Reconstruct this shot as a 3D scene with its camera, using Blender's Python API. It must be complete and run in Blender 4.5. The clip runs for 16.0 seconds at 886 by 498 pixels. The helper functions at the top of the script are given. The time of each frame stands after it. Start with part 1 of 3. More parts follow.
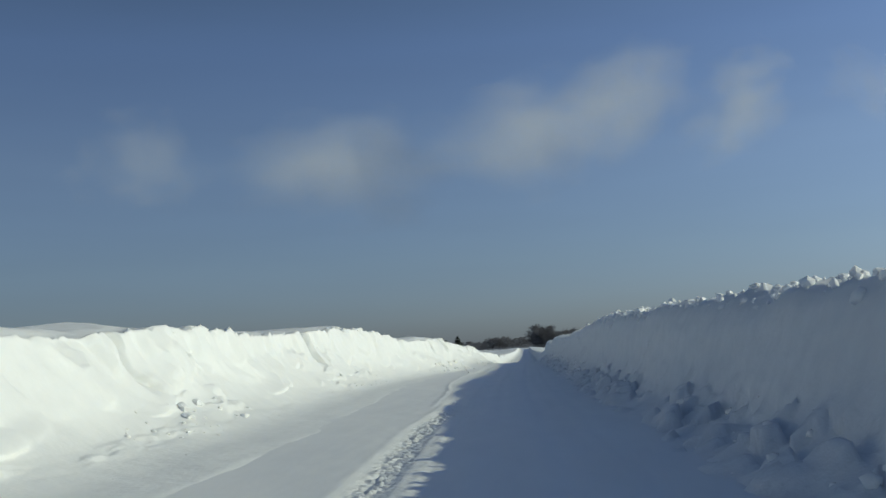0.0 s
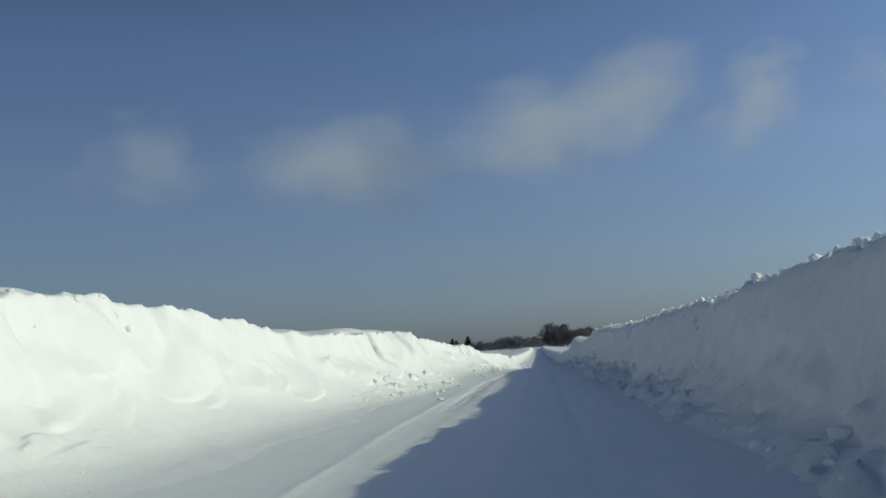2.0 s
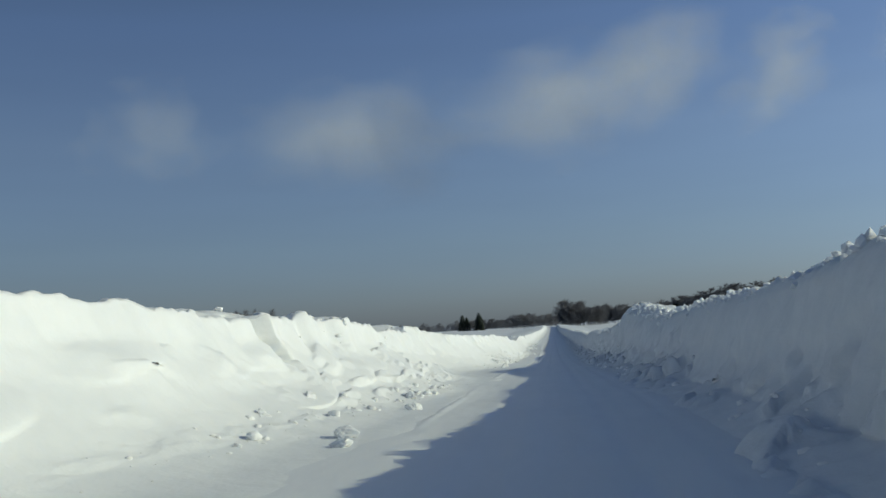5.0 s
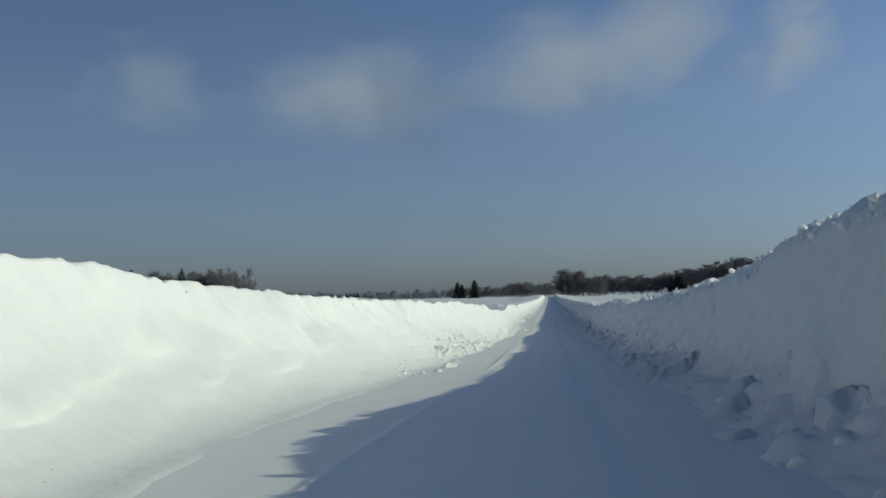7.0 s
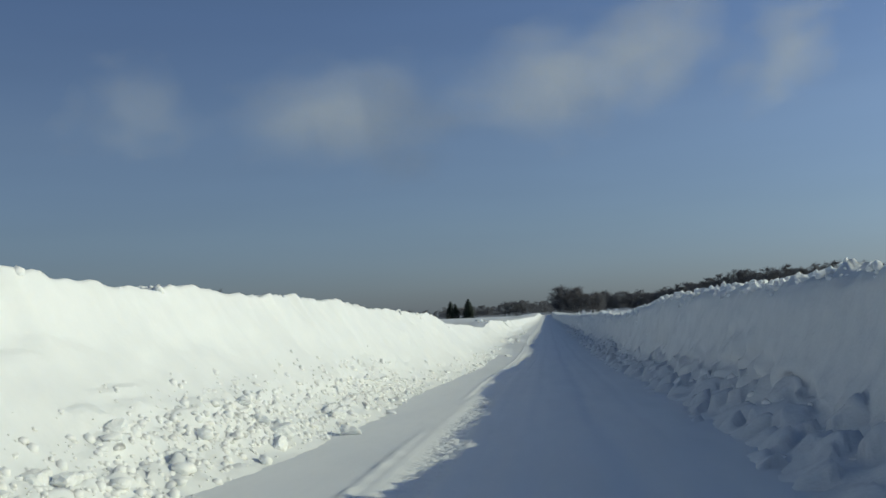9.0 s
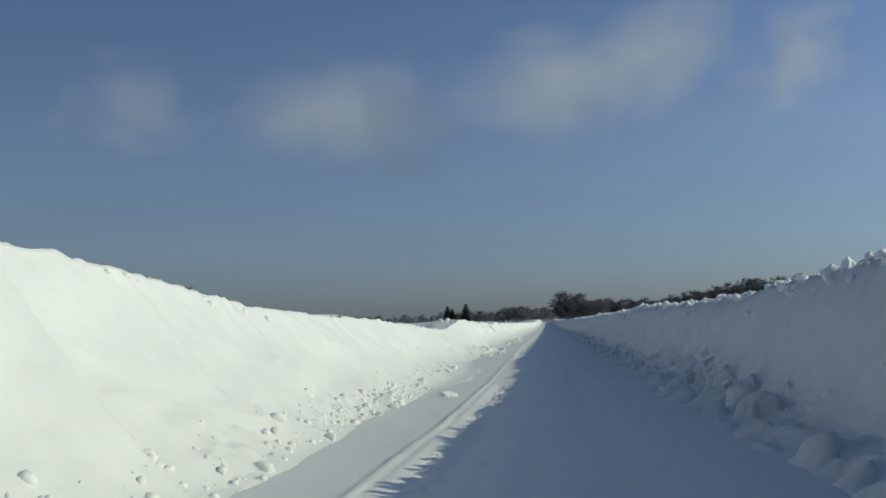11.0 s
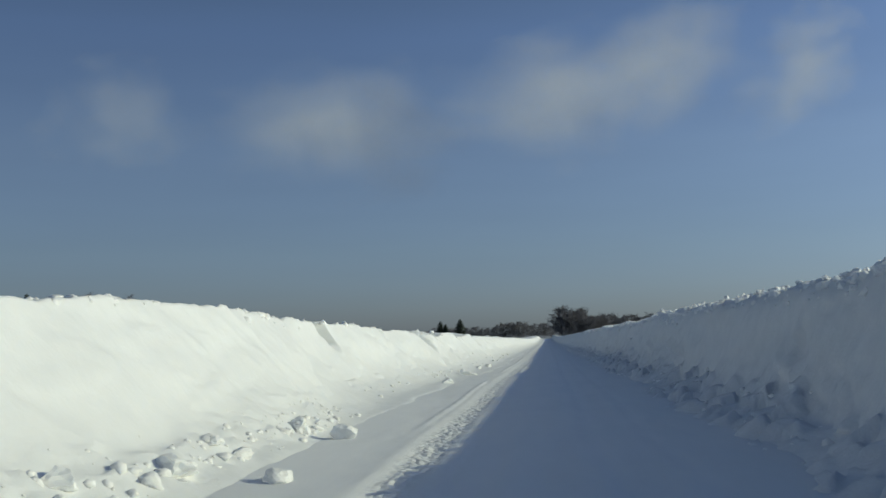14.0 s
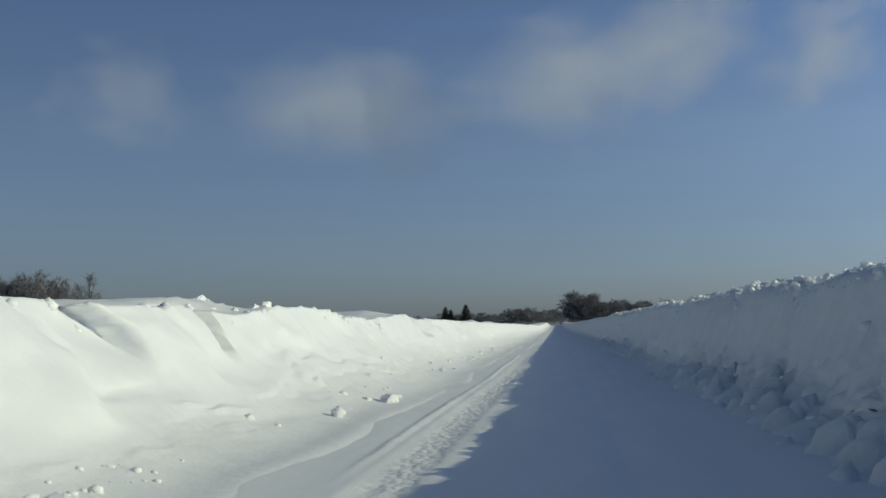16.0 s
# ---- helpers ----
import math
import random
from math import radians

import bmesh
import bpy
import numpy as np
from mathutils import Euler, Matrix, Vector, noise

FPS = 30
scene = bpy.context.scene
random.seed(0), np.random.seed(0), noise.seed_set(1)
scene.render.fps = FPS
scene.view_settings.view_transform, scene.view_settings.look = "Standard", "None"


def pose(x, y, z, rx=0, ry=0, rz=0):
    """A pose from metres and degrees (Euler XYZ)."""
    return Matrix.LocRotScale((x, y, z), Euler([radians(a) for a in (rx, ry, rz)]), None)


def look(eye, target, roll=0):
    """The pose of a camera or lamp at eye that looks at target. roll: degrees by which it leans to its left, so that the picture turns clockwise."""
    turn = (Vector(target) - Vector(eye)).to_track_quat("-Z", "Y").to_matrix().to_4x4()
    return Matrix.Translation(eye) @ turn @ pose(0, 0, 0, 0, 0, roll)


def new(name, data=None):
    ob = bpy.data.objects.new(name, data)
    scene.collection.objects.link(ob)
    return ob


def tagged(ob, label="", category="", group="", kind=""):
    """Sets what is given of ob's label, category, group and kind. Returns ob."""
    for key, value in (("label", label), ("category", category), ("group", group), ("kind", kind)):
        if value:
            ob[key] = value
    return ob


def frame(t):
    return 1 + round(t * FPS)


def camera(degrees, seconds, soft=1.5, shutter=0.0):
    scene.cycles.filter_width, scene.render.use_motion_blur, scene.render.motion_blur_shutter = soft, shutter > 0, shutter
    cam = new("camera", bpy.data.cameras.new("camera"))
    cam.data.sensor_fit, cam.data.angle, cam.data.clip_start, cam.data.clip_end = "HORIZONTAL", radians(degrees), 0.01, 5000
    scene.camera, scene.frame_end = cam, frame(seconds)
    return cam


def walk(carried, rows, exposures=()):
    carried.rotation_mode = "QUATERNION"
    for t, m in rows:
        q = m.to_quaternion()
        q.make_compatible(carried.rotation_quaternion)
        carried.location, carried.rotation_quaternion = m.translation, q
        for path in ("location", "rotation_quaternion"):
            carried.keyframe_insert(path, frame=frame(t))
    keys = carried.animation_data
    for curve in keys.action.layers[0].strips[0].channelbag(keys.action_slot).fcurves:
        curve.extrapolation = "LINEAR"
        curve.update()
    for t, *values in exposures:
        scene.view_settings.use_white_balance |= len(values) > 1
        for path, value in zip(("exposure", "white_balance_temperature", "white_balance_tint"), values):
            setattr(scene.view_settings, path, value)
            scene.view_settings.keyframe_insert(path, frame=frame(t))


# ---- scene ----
# A snow-walled country road on a cold sunny day, filmed from a car.
# ---- camera ----
cam = camera(48.0, 16.0, soft=1.5)
PATH = [
    (0.0, pose(0.700, 0.00, 1.300, 95.904, 2.90, 4.723)),
    (0.5, pose(0.494, 8.00, 1.300, 95.985, 3.50, 4.525)),
    (1.0, pose(0.324, 16.00, 1.300, 95.572, 3.30, 4.252)),
    (1.5, pose(0.189, 24.00, 1.300, 95.840, 3.20, 4.978)),
    (2.0, pose(0.091, 32.00, 1.300, 95.969, 3.50, 5.425)),
    (2.5, pose(0.028, 40.00, 1.300, 96.066, 3.60, 5.644)),
    (3.0, pose(0.001, 48.00, 1.300, 95.593, 3.20, 5.313)),
    (3.5, pose(0.000, 56.00, 1.300, 95.495, 3.20, 5.149)),
    (4.0, pose(0.000, 64.00, 1.300, 95.590, 2.90, 5.493)),
    (4.5, pose(0.000, 72.00, 1.300, 94.842, 3.70, 5.545)),
    (5.0, pose(0.000, 80.00, 1.300, 94.719, 3.00, 6.234)),
    (7.3, pose(0.000, 116.80, 0.880, 92.730, 1.20, 6.093)),
    (7.5, pose(0.000, 120.00, 0.807, 93.813, 1.20, 6.183)),
    (8.0, pose(0.000, 128.00, 0.600, 93.523, 1.30, 6.086)),
    (8.5, pose(0.000, 136.00, 0.377, 93.702, 1.60, 5.670)),
    (9.0, pose(0.000, 144.00, 0.167, 94.033, 2.50, 5.943)),
    (9.2, pose(0.000, 147.20, 0.091, 94.583, 2.40, 5.936)),
    (11.3, pose(0.000, 180.80, -0.497, 94.246, 1.10, 6.050)),
    (11.5, pose(0.000, 184.00, -0.535, 94.157, 0.80, 6.138)),
    (12.0, pose(0.000, 192.00, -0.620, 94.110, 0.20, 6.505)),
    (12.5, pose(0.000, 200.00, -0.687, 94.150, 0.40, 6.119)),
    (13.0, pose(0.000, 208.00, -0.737, 95.159, 0.00, 6.290)),
    (13.5, pose(0.000, 216.00, -0.770, 95.094, 1.00, 5.956)),
    (14.0, pose(0.000, 224.00, -0.786, 95.327, 1.20, 5.921)),
    (14.5, pose(0.000, 232.00, -0.794, 95.227, 1.80, 6.253)),
    (15.0, pose(0.000, 240.00, -0.799, 95.086, 1.30, 6.235)),
    (15.5, pose(0.000, 248.00, -0.800, 94.730, 0.60, 6.406)),
    (16.0, pose(0.000, 256.00, -0.800, 94.545, 0.80, 6.470)),
]
walk(cam, PATH, [(0.0, -0.02, 6500, 10), (5.0, -0.02, 6500, 10), (11.0, -0.03, 6560, 10), (16.0, -0.03, 6620, 10)])

# ---- world and sun ----
SUN_ELEVATION = 21.8          # degrees; the sun stands square to the road, on its right
SUN_TURN = 90.0               # compass turn from +y towards +x
world = bpy.data.worlds.new("winter_sky")
scene.world = world
world.use_nodes = True
wn = world.node_tree
sky = wn.nodes.new("ShaderNodeTexSky")
sky.sky_type = "NISHITA"
sky.sun_disc = False
sky.sun_elevation = radians(SUN_ELEVATION)
sky.sun_rotation = radians(SUN_TURN)
sky.air_density = 1.0
sky.dust_density = 0.6
sky.ozone_density = 1.5
way = wn.nodes.new("ShaderNodeTexCoord")
split = wn.nodes.new("ShaderNodeSeparateXYZ")
wn.links.new(way.outputs["Generated"], split.inputs[0])
# cold, dry air: the haze above the horizon is grey-blue instead of yellow
tone = wn.nodes.new("ShaderNodeValToRGB")
stops = ((0.0, 0.41, 0.545, 0.93), (0.09, 0.605, 0.70, 0.935), (0.19, 0.78, 0.83, 1.00), (0.3, 0.77, 0.85, 1.06), (0.42, 0.67, 0.74, 0.81), (0.7, 0.63, 0.71, 0.80))
tone.color_ramp.elements.remove(tone.color_ramp.elements[1])
for k, (at, r, g, b) in enumerate(stops):
    stop = tone.color_ramp.elements[0] if k == 0 else tone.color_ramp.elements.new(at)
    stop.position, stop.color = at, (r, g, b, 1)
wn.links.new(split.outputs["Z"], tone.inputs["Fac"])
# brighter towards the sun's side
side = wn.nodes.new("ShaderNodeMath")
side.operation = "MULTIPLY_ADD"
side.inputs[1].default_value, side.inputs[2].default_value = 0.6, 1.15
wn.links.new(split.outputs["X"], side.inputs[0])
streak_map = wn.nodes.new("ShaderNodeMapping")
streak_map.inputs["Scale"].default_value = (1.2, 1.2, 9.0)
wn.links.new(way.outputs["Generated"], streak_map.inputs["Vector"])
streak = wn.nodes.new("ShaderNodeTexNoise")
streak.inputs["Scale"].default_value = 3.0
streak.inputs["Detail"].default_value = 4.0
wn.links.new(streak_map.outputs[0], streak.inputs["Vector"])
veil = wn.nodes.new("ShaderNodeMath")
veil.operation = "MULTIPLY_ADD"
veil.inputs[1].default_value, veil.inputs[2].default_value = 0.10, 0.95
wn.links.new(streak.outputs["Fac"], veil.inputs[0])
gain = wn.nodes.new("ShaderNodeMath")
gain.operation = "MULTIPLY"
wn.links.new(side.outputs[0], gain.inputs[0])
wn.links.new(veil.outputs[0], gain.inputs[1])
tint = wn.nodes.new("ShaderNodeMix")
tint.data_type, tint.blend_type = "RGBA", "MULTIPLY"
tint.inputs[0].default_value = 1.0
wn.links.new(sky.outputs[0], tint.inputs[6])
wn.links.new(tone.outputs["Color"], tint.inputs[7])
lift = wn.nodes.new("ShaderNodeVectorMath")
lift.operation = "SCALE"
wn.links.new(tint.outputs[2], lift.inputs[0])
wn.links.new(gain.outputs[0], lift.inputs["Scale"])
wn.nodes["Background"].inputs["Strength"].default_value = 0.072
wn.links.new(lift.outputs[0], wn.nodes["Background"].inputs["Color"])

sun = new("sun", bpy.data.lights.new("sun", "SUN"))
sun.data.energy = 2.33
sun.data.angle = radians(0.5)
sun.data.color = (0.99, 1.0, 0.69)
a, e = radians(SUN_TURN), radians(SUN_ELEVATION)
sun.matrix_world = look((0, 0, 0), (-math.sin(a) * math.cos(e), -math.cos(a) * math.cos(e), -math.sin(e)))
scene.view_settings.exposure = 0.0


# ---- materials ----
def material(name):
    m = bpy.data.materials.new(name)
    m.use_nodes = True
    return m, m.node_tree.nodes, m.node_tree.links, m.node_tree.nodes["Principled BSDF"]


def noise_node(nodes, links, scale, detail=4.0, rough=0.55, stretch=None):
    n = nodes.new("ShaderNodeTexNoise")
    n.inputs["Scale"].default_value = scale
    n.inputs["Detail"].default_value = detail
    n.inputs["Roughness"].default_value = rough
    c = nodes.new("ShaderNodeTexCoord")
    if stretch:
        mp = nodes.new("ShaderNodeMapping")
        mp.inputs["Scale"].default_value = stretch
        links.new(c.outputs["Object"], mp.inputs["Vector"])
        links.new(mp.outputs[0], n.inputs["Vector"])
    else:
        links.new(c.outputs["Object"], n.inputs["Vector"])
    return n


def snow(name, dark, light, coarse, fine, depth, stretch=None, scatter=0.018):
    """Snow: two scales of tone, two scales of relief."""
    m, nodes, links, bsdf = material(name)
    a = noise_node(nodes, links, coarse, 5.0, 0.6, stretch)
    b = noise_node(nodes, links, fine, 3.0, 0.6, stretch)
    ramp = nodes.new("ShaderNodeMix")
    ramp.data_type = "RGBA"
    ramp.inputs[6].default_value = (*dark, 1)
    ramp.inputs[7].default_value = (*light, 1)
    links.new(a.outputs["Fac"], ramp.inputs[0])
    links.new(ramp.outputs[2], bsdf.inputs["Base Color"])
    bsdf.inputs["Roughness"].default_value = 0.62
    bsdf.inputs["Specular IOR Level"].default_value = 0.25
    bsdf.inputs["Subsurface Weight"].default_value = 0.7
    bsdf.inputs["Subsurface Radius"].default_value = (1.0, 1.05, 1.1)
    bsdf.inputs["Subsurface Scale"].default_value = scatter
    add = nodes.new("ShaderNodeMath")
    add.operation = "MULTIPLY_ADD"
    add.inputs[1].default_value = 0.14
    links.new(b.outputs["Fac"], add.inputs[0])
    links.new(a.outputs["Fac"], add.inputs[2])
    bump = nodes.new("ShaderNodeBump")
    bump.inputs["Strength"].default_value = 0.6
    bump.inputs["Distance"].default_value = depth
    links.new(add.outputs[0], bump.inputs["Height"])
    links.new(bump.outputs[0], bsdf.inputs["Normal"])
    return m


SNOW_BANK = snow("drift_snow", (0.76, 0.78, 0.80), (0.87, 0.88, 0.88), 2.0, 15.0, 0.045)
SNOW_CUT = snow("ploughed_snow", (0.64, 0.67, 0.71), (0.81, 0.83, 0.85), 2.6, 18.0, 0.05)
SNOW_ROAD = snow("packed_snow", (0.73, 0.75, 0.78), (0.85, 0.86, 0.87), 0.9, 16.0, 0.015, (1.6, 0.35, 1.0), 0.008)


def tread_relief(m):
    """Broken lumps pressed up by tyre cleats, where the mesh's own "tread" value asks for them."""
    nodes, links = m.node_tree.nodes, m.node_tree.links
    bsdf = nodes["Principled BSDF"]
    under = bsdf.inputs["Normal"].links[0].from_socket
    mask = nodes.new("ShaderNodeAttribute")
    mask.attribute_name = "tread"
    place = nodes.new("ShaderNodeTexCoord")
    scale = nodes.new("ShaderNodeMapping")
    scale.inputs["Rotation"].default_value = (0, 0, radians(24))
    scale.inputs["Scale"].default_value = (11.0, 8.0, 2.0)
    links.new(place.outputs["Object"], scale.inputs["Vector"])
    lumps = nodes.new("ShaderNodeTexVoronoi")
    lumps.inputs["Scale"].default_value = 1.0
    links.new(scale.outputs[0], lumps.inputs["Vector"])
    height = nodes.new("ShaderNodeMath")
    height.operation = "MULTIPLY"
    links.new(lumps.outputs["Distance"], height.inputs[0])
    links.new(mask.outputs["Fac"], height.inputs[1])
    bump = nodes.new("ShaderNodeBump")
    bump.invert = True
    bump.inputs["Strength"].default_value = 1.0
    bump.inputs["Distance"].default_value = 0.036
    links.new(height.outputs[0], bump.inputs["Height"])
    links.new(under, bump.inputs["Normal"])
    links.new(bump.outputs[0], bsdf.inputs["Normal"])


tread_relief(SNOW_ROAD)
SNOW_FIELD = snow("field_snow", (0.78, 0.80, 0.83), (0.86, 0.87, 0.88), 0.05, 0.8, 0.2)
SNOW_BLOCK = snow("block_snow", (0.80, 0.82, 0.83), (0.90, 0.90, 0.90), 5.0, 24.0, 0.03, None, 0.05)


def bark(name, dark, light, scale):
    m, nodes, links, bsdf = material(name)
    a = noise_node(nodes, links, scale, 4.0)
    mix = nodes.new("ShaderNodeMix")
    mix.data_type = "RGBA"
    mix.inputs[6].default_value = (*dark, 1)
    mix.inputs[7].default_value = (*light, 1)
    links.new(a.outputs["Fac"], mix.inputs[0])
    links.new(mix.outputs[2], bsdf.inputs["Base Color"])
    bsdf.inputs["Roughness"].default_value = 0.9
    return m


TRUNK = bark("tree_bark", (0.05, 0.045, 0.04), (0.12, 0.11, 0.10), 2.0)
TWIGS = bark("bare_twigs", (0.13, 0.126, 0.137), (0.22, 0.215, 0.226), 0.6)
BIRCH_TWIGS = bark("birch_twigs", (0.12, 0.12, 0.13), (0.22, 0.222, 0.235), 0.6)
NEEDLES = bark("spruce_needles", (0.018, 0.028, 0.02), (0.04, 0.055, 0.04), 0.8)


# ---- plan of the road ----
Z_TABLE = np.array([(-80, 0), (95, 0), (120, -.45), (145, -1.2), (175, -1.75), (205, -2.05), (230, -2.1), (560, -2.1), (900, 0), (4000, 0)])
LEFT_BASE = (8.0, [5.1, 5.1, 5.28, 5.6, 5.6, 5.5, 5.0, 4.1, 3.65, 4.2, 4.3, 3.3, 2.75, 2.9, 4.2, 4.5, 4.0, 3.84, 3.58, 3.29, 3.38, 3.2, 2.9, 3.1, 3.02, 3.2, 3.7, 3.8, 3.45, 3.5, 4.15, 3.93, 3.6, 3.45, 3.2, 3.3])
LEFT_HEIGHT = (4.0, [1.8, 1.8, 1.87, 2.11, 2.1, 2.09, 2.16, 2.33, 2.35, 2.53, 2.61, 2.53, 2.27, 2.03, 2.06, 2.19, 2.3, 2.27, 2.31, 2.12, 2.11, 1.97, 1.77, 1.85, 1.8, 1.63, 1.65, 1.75, 2.1, 2.18, 2.1,
                     2.08, 2.06, 2.1, 2.11, 2.17, 2.25, 2.17, 2.23, 2.33, 2.39, 2.29, 2.32, 2.25, 2.26, 2.12, 1.92, 1.84, 1.84, 1.8, 1.74, 1.69, 1.75, 1.61, 1.49, 1.44, 1.77, 1.97, 1.96, 1.94, 1.93, 1.91,
                     1.88, 1.8, 1.76, 1.66, 1.64, 1.83, 1.64, 1.59, 1.8, 1.68, 1.68])
RIGHT_BASE = (40.0, [2.6, 2.5, 2.2, 2.2, 2.6, 2.7, 2.8, 2.8])
RIGHT_HEIGHT = (4.0, [1.96, 1.96, 2.07, 2.14, 2.22, 2.21, 2.35, 2.36, 2.42, 2.36, 2.3, 2.16, 2.22, 2.2, 2.13, 2.08, 2.08, 2.1, 2.19, 2.12, 2.14, 2.03, 1.92, 1.95, 1.93, 1.86, 1.9, 2.08, 2.4, 2.66,
                      2.5, 2.24, 2.16, 2.18, 2.21, 2.16, 2.16, 2.08, 2.1, 2.2, 2.3, 2.34, 2.4, 2.34, 2.23, 2.23, 2.22, 2.08, 2.1, 2.14, 2.15, 2.2, 2.29, 2.28, 2.31, 2.23, 2.21, 2.23, 2.23, 2.21, 2.19, 2.25,
                      2.25, 2.22, 2.25, 2.14, 2.1, 2.12, 2.14, 2.13, 2.15, 2.16, 2.2])


def along(table, y):
    """A measure of the road's plan at y, from evenly spaced stations that begin 8 m from the start."""
    gap, values = table
    return np.interp(y, 8.0 + gap * np.arange(len(values)), values)


def road_z(y):
    return sum(np.interp(np.asarray(y) + d, Z_TABLE[:, 0], Z_TABLE[:, 1]) for d in (-12, -6, 0, 6, 12)) / 5


def centre(y):
    return 0.7 * np.clip((50 - np.asarray(y, float)) / 50, 0, 3) ** 2


# how gently the foot of the left bank runs out into the road
SOFT_FOOT = np.array([(0, 1), (52, 1), (58, 0.3), (84, 0.2), (87, 1), (96, 0.8), (104, 0.3), (112, 0.6), (132, 0.3), (150, 0), (198, 0), (206, 0.45), (216, 0.45), (221, 0), (240, 0.1), (246, 0.55), (300, 0.5)])


def run_out(y):
    return 0.12 + 0.93 * np.interp(y, SOFT_FOOT[:, 0], SOFT_FOOT[:, 1])


# ---- noise ----
def lattice(ix, iy, seed):
    n = (ix * 374761393 + iy * 668265263 + seed * 974634541) & 0x7fffffff
    n = ((n ^ (n >> 13)) * 1274126177) & 0x7fffffff
    return ((n ^ (n >> 16)) & 0xffff) / 32767.5 - 1.0


def vnoise(x, y, seed=0):
    x, y = np.broadcast_arrays(np.asarray(x, float), np.asarray(y, float))
    ix, iy = np.floor(x).astype(np.int64), np.floor(y).astype(np.int64)
    fx, fy = x - ix, y - iy
    fx, fy = fx * fx * fx * (fx * (fx * 6 - 15) + 10), fy * fy * fy * (fy * (fy * 6 - 15) + 10)
    a, b = lattice(ix, iy, seed), lattice(ix + 1, iy, seed)
    c, d = lattice(ix, iy + 1, seed), lattice(ix + 1, iy + 1, seed)
    return (a * (1 - fx) + b * fx) * (1 - fy) + (c * (1 - fx) + d * fx) * fy


def fbm(x, y, seed=0, octaves=4, gain=0.5):
    v, amp, total = 0, 1.0, 0.0
    for k in range(octaves):
        v = v + amp * vnoise(np.asarray(x) * 2 ** k + 17.3 * k, np.asarray(y) * 2 ** k + 9.1 * k, seed + k)
        total += amp
        amp *= gain
    return v / total


def cellular(x, y, seed=0):
    """Broken lumps: the distance to the nearest lump's middle, and that lump's own chance value from 0 to 1."""
    ix, iy = np.floor(x).astype(np.int64), np.floor(y).astype(np.int64)
    near, own = np.full(np.shape(x), 9.0), np.zeros(np.shape(x))
    for dx in (-1, 0, 1):
        for dy in (-1, 0, 1):
            a, b = ix + dx, iy + dy
            d = np.hypot(a + 0.5 + 0.42 * lattice(a, b, seed) - x, b + 0.5 + 0.42 * lattice(a, b, seed + 1) - y)
            closer = d < near
            near, own = np.where(closer, d, near), np.where(closer, 0.5 + 0.5 * lattice(a, b, seed + 2), own)
    return near, own


def step(a, b, x):
    """Smooth rise from 0 at a to 1 at b."""
    t = np.clip((np.asarray(x, float) - a) / (b - a), 0, 1)
    return t * t * (3 - 2 * t)


# ---- mesh helpers ----
def mesh_from(name, verts, faces, mat, smooth=True):
    me = bpy.data.meshes.new(name)
    verts, faces = np.asarray(verts, np.float32), np.asarray(faces, np.int32)
    me.vertices.add(len(verts))
    me.vertices.foreach_set("co", verts.ravel())
    k = faces.shape[1]
    me.loops.add(faces.size)
    me.loops.foreach_set("vertex_index", faces.ravel())
    me.polygons.add(len(faces))
    me.polygons.foreach_set("loop_start", np.arange(0, faces.size, k, dtype=np.int32))
    me.polygons.foreach_set("use_smooth", np.full(len(faces), smooth))
    me.update(calc_edges=True)
    me.validate()
    me.materials.append(mat)
    return me


def grid_mesh(name, X, Y, Z, mat, flip=False):
    n, m = X.shape
    i = np.arange(n * m).reshape(n, m)
    f = np.stack([i[:-1, :-1], i[:-1, 1:], i[1:, 1:], i[1:, :-1]], -1).reshape(-1, 4)
    if flip:
        f = f[:, ::-1]
    return mesh_from(name, np.stack([X, Y, Z], -1).reshape(-1, 3), f, mat)


# ---- ground ----
def ground_z(x, y):
    x, y = np.asarray(x, float), np.asarray(y, float)
    near = np.abs(x - centre(np.clip(y, -60, 50)))
    zr = road_z(np.clip(y, -60, 3000))
    field = zr + 1.0 * (1 - step(60, 400, near)) * (1 - step(300, 500, y))
    hill = 14 * step(85, 170, x) * step(500, 900, y)
    z = field + hill + 0.25 * fbm(x / 40, y / 40, 5, 3) * step(20, 60, near)
    trough = (zr - 0.5) * (1 - step(9, 14, near)) + z * step(9, 14, near)
    return np.where(y < 885, trough, z)


gx = np.concatenate([-np.geomspace(3000, 20, 40), np.linspace(-18, 18, 25), np.geomspace(20, 3000, 40)])
gy = np.concatenate([-np.geomspace(1500, 60, 14), np.linspace(-50, 880, 120), np.geomspace(886, 4000, 40)])
GX, GY = np.meshgrid(gx, gy)
tagged(new("ground", grid_mesh("ground", GX, GY, ground_z(GX, GY), SNOW_FIELD)), "wide open snow-covered field reaching the far woods", "snow field", kind="structure")

# ---- road ----
Y_END = 880.0


def y_lines(fine, coarse):
    return np.concatenate([np.arange(-12, 4, coarse), np.arange(4, 285, fine), np.arange(285, 330, coarse), np.arange(330, Y_END + 1, 4.0)])


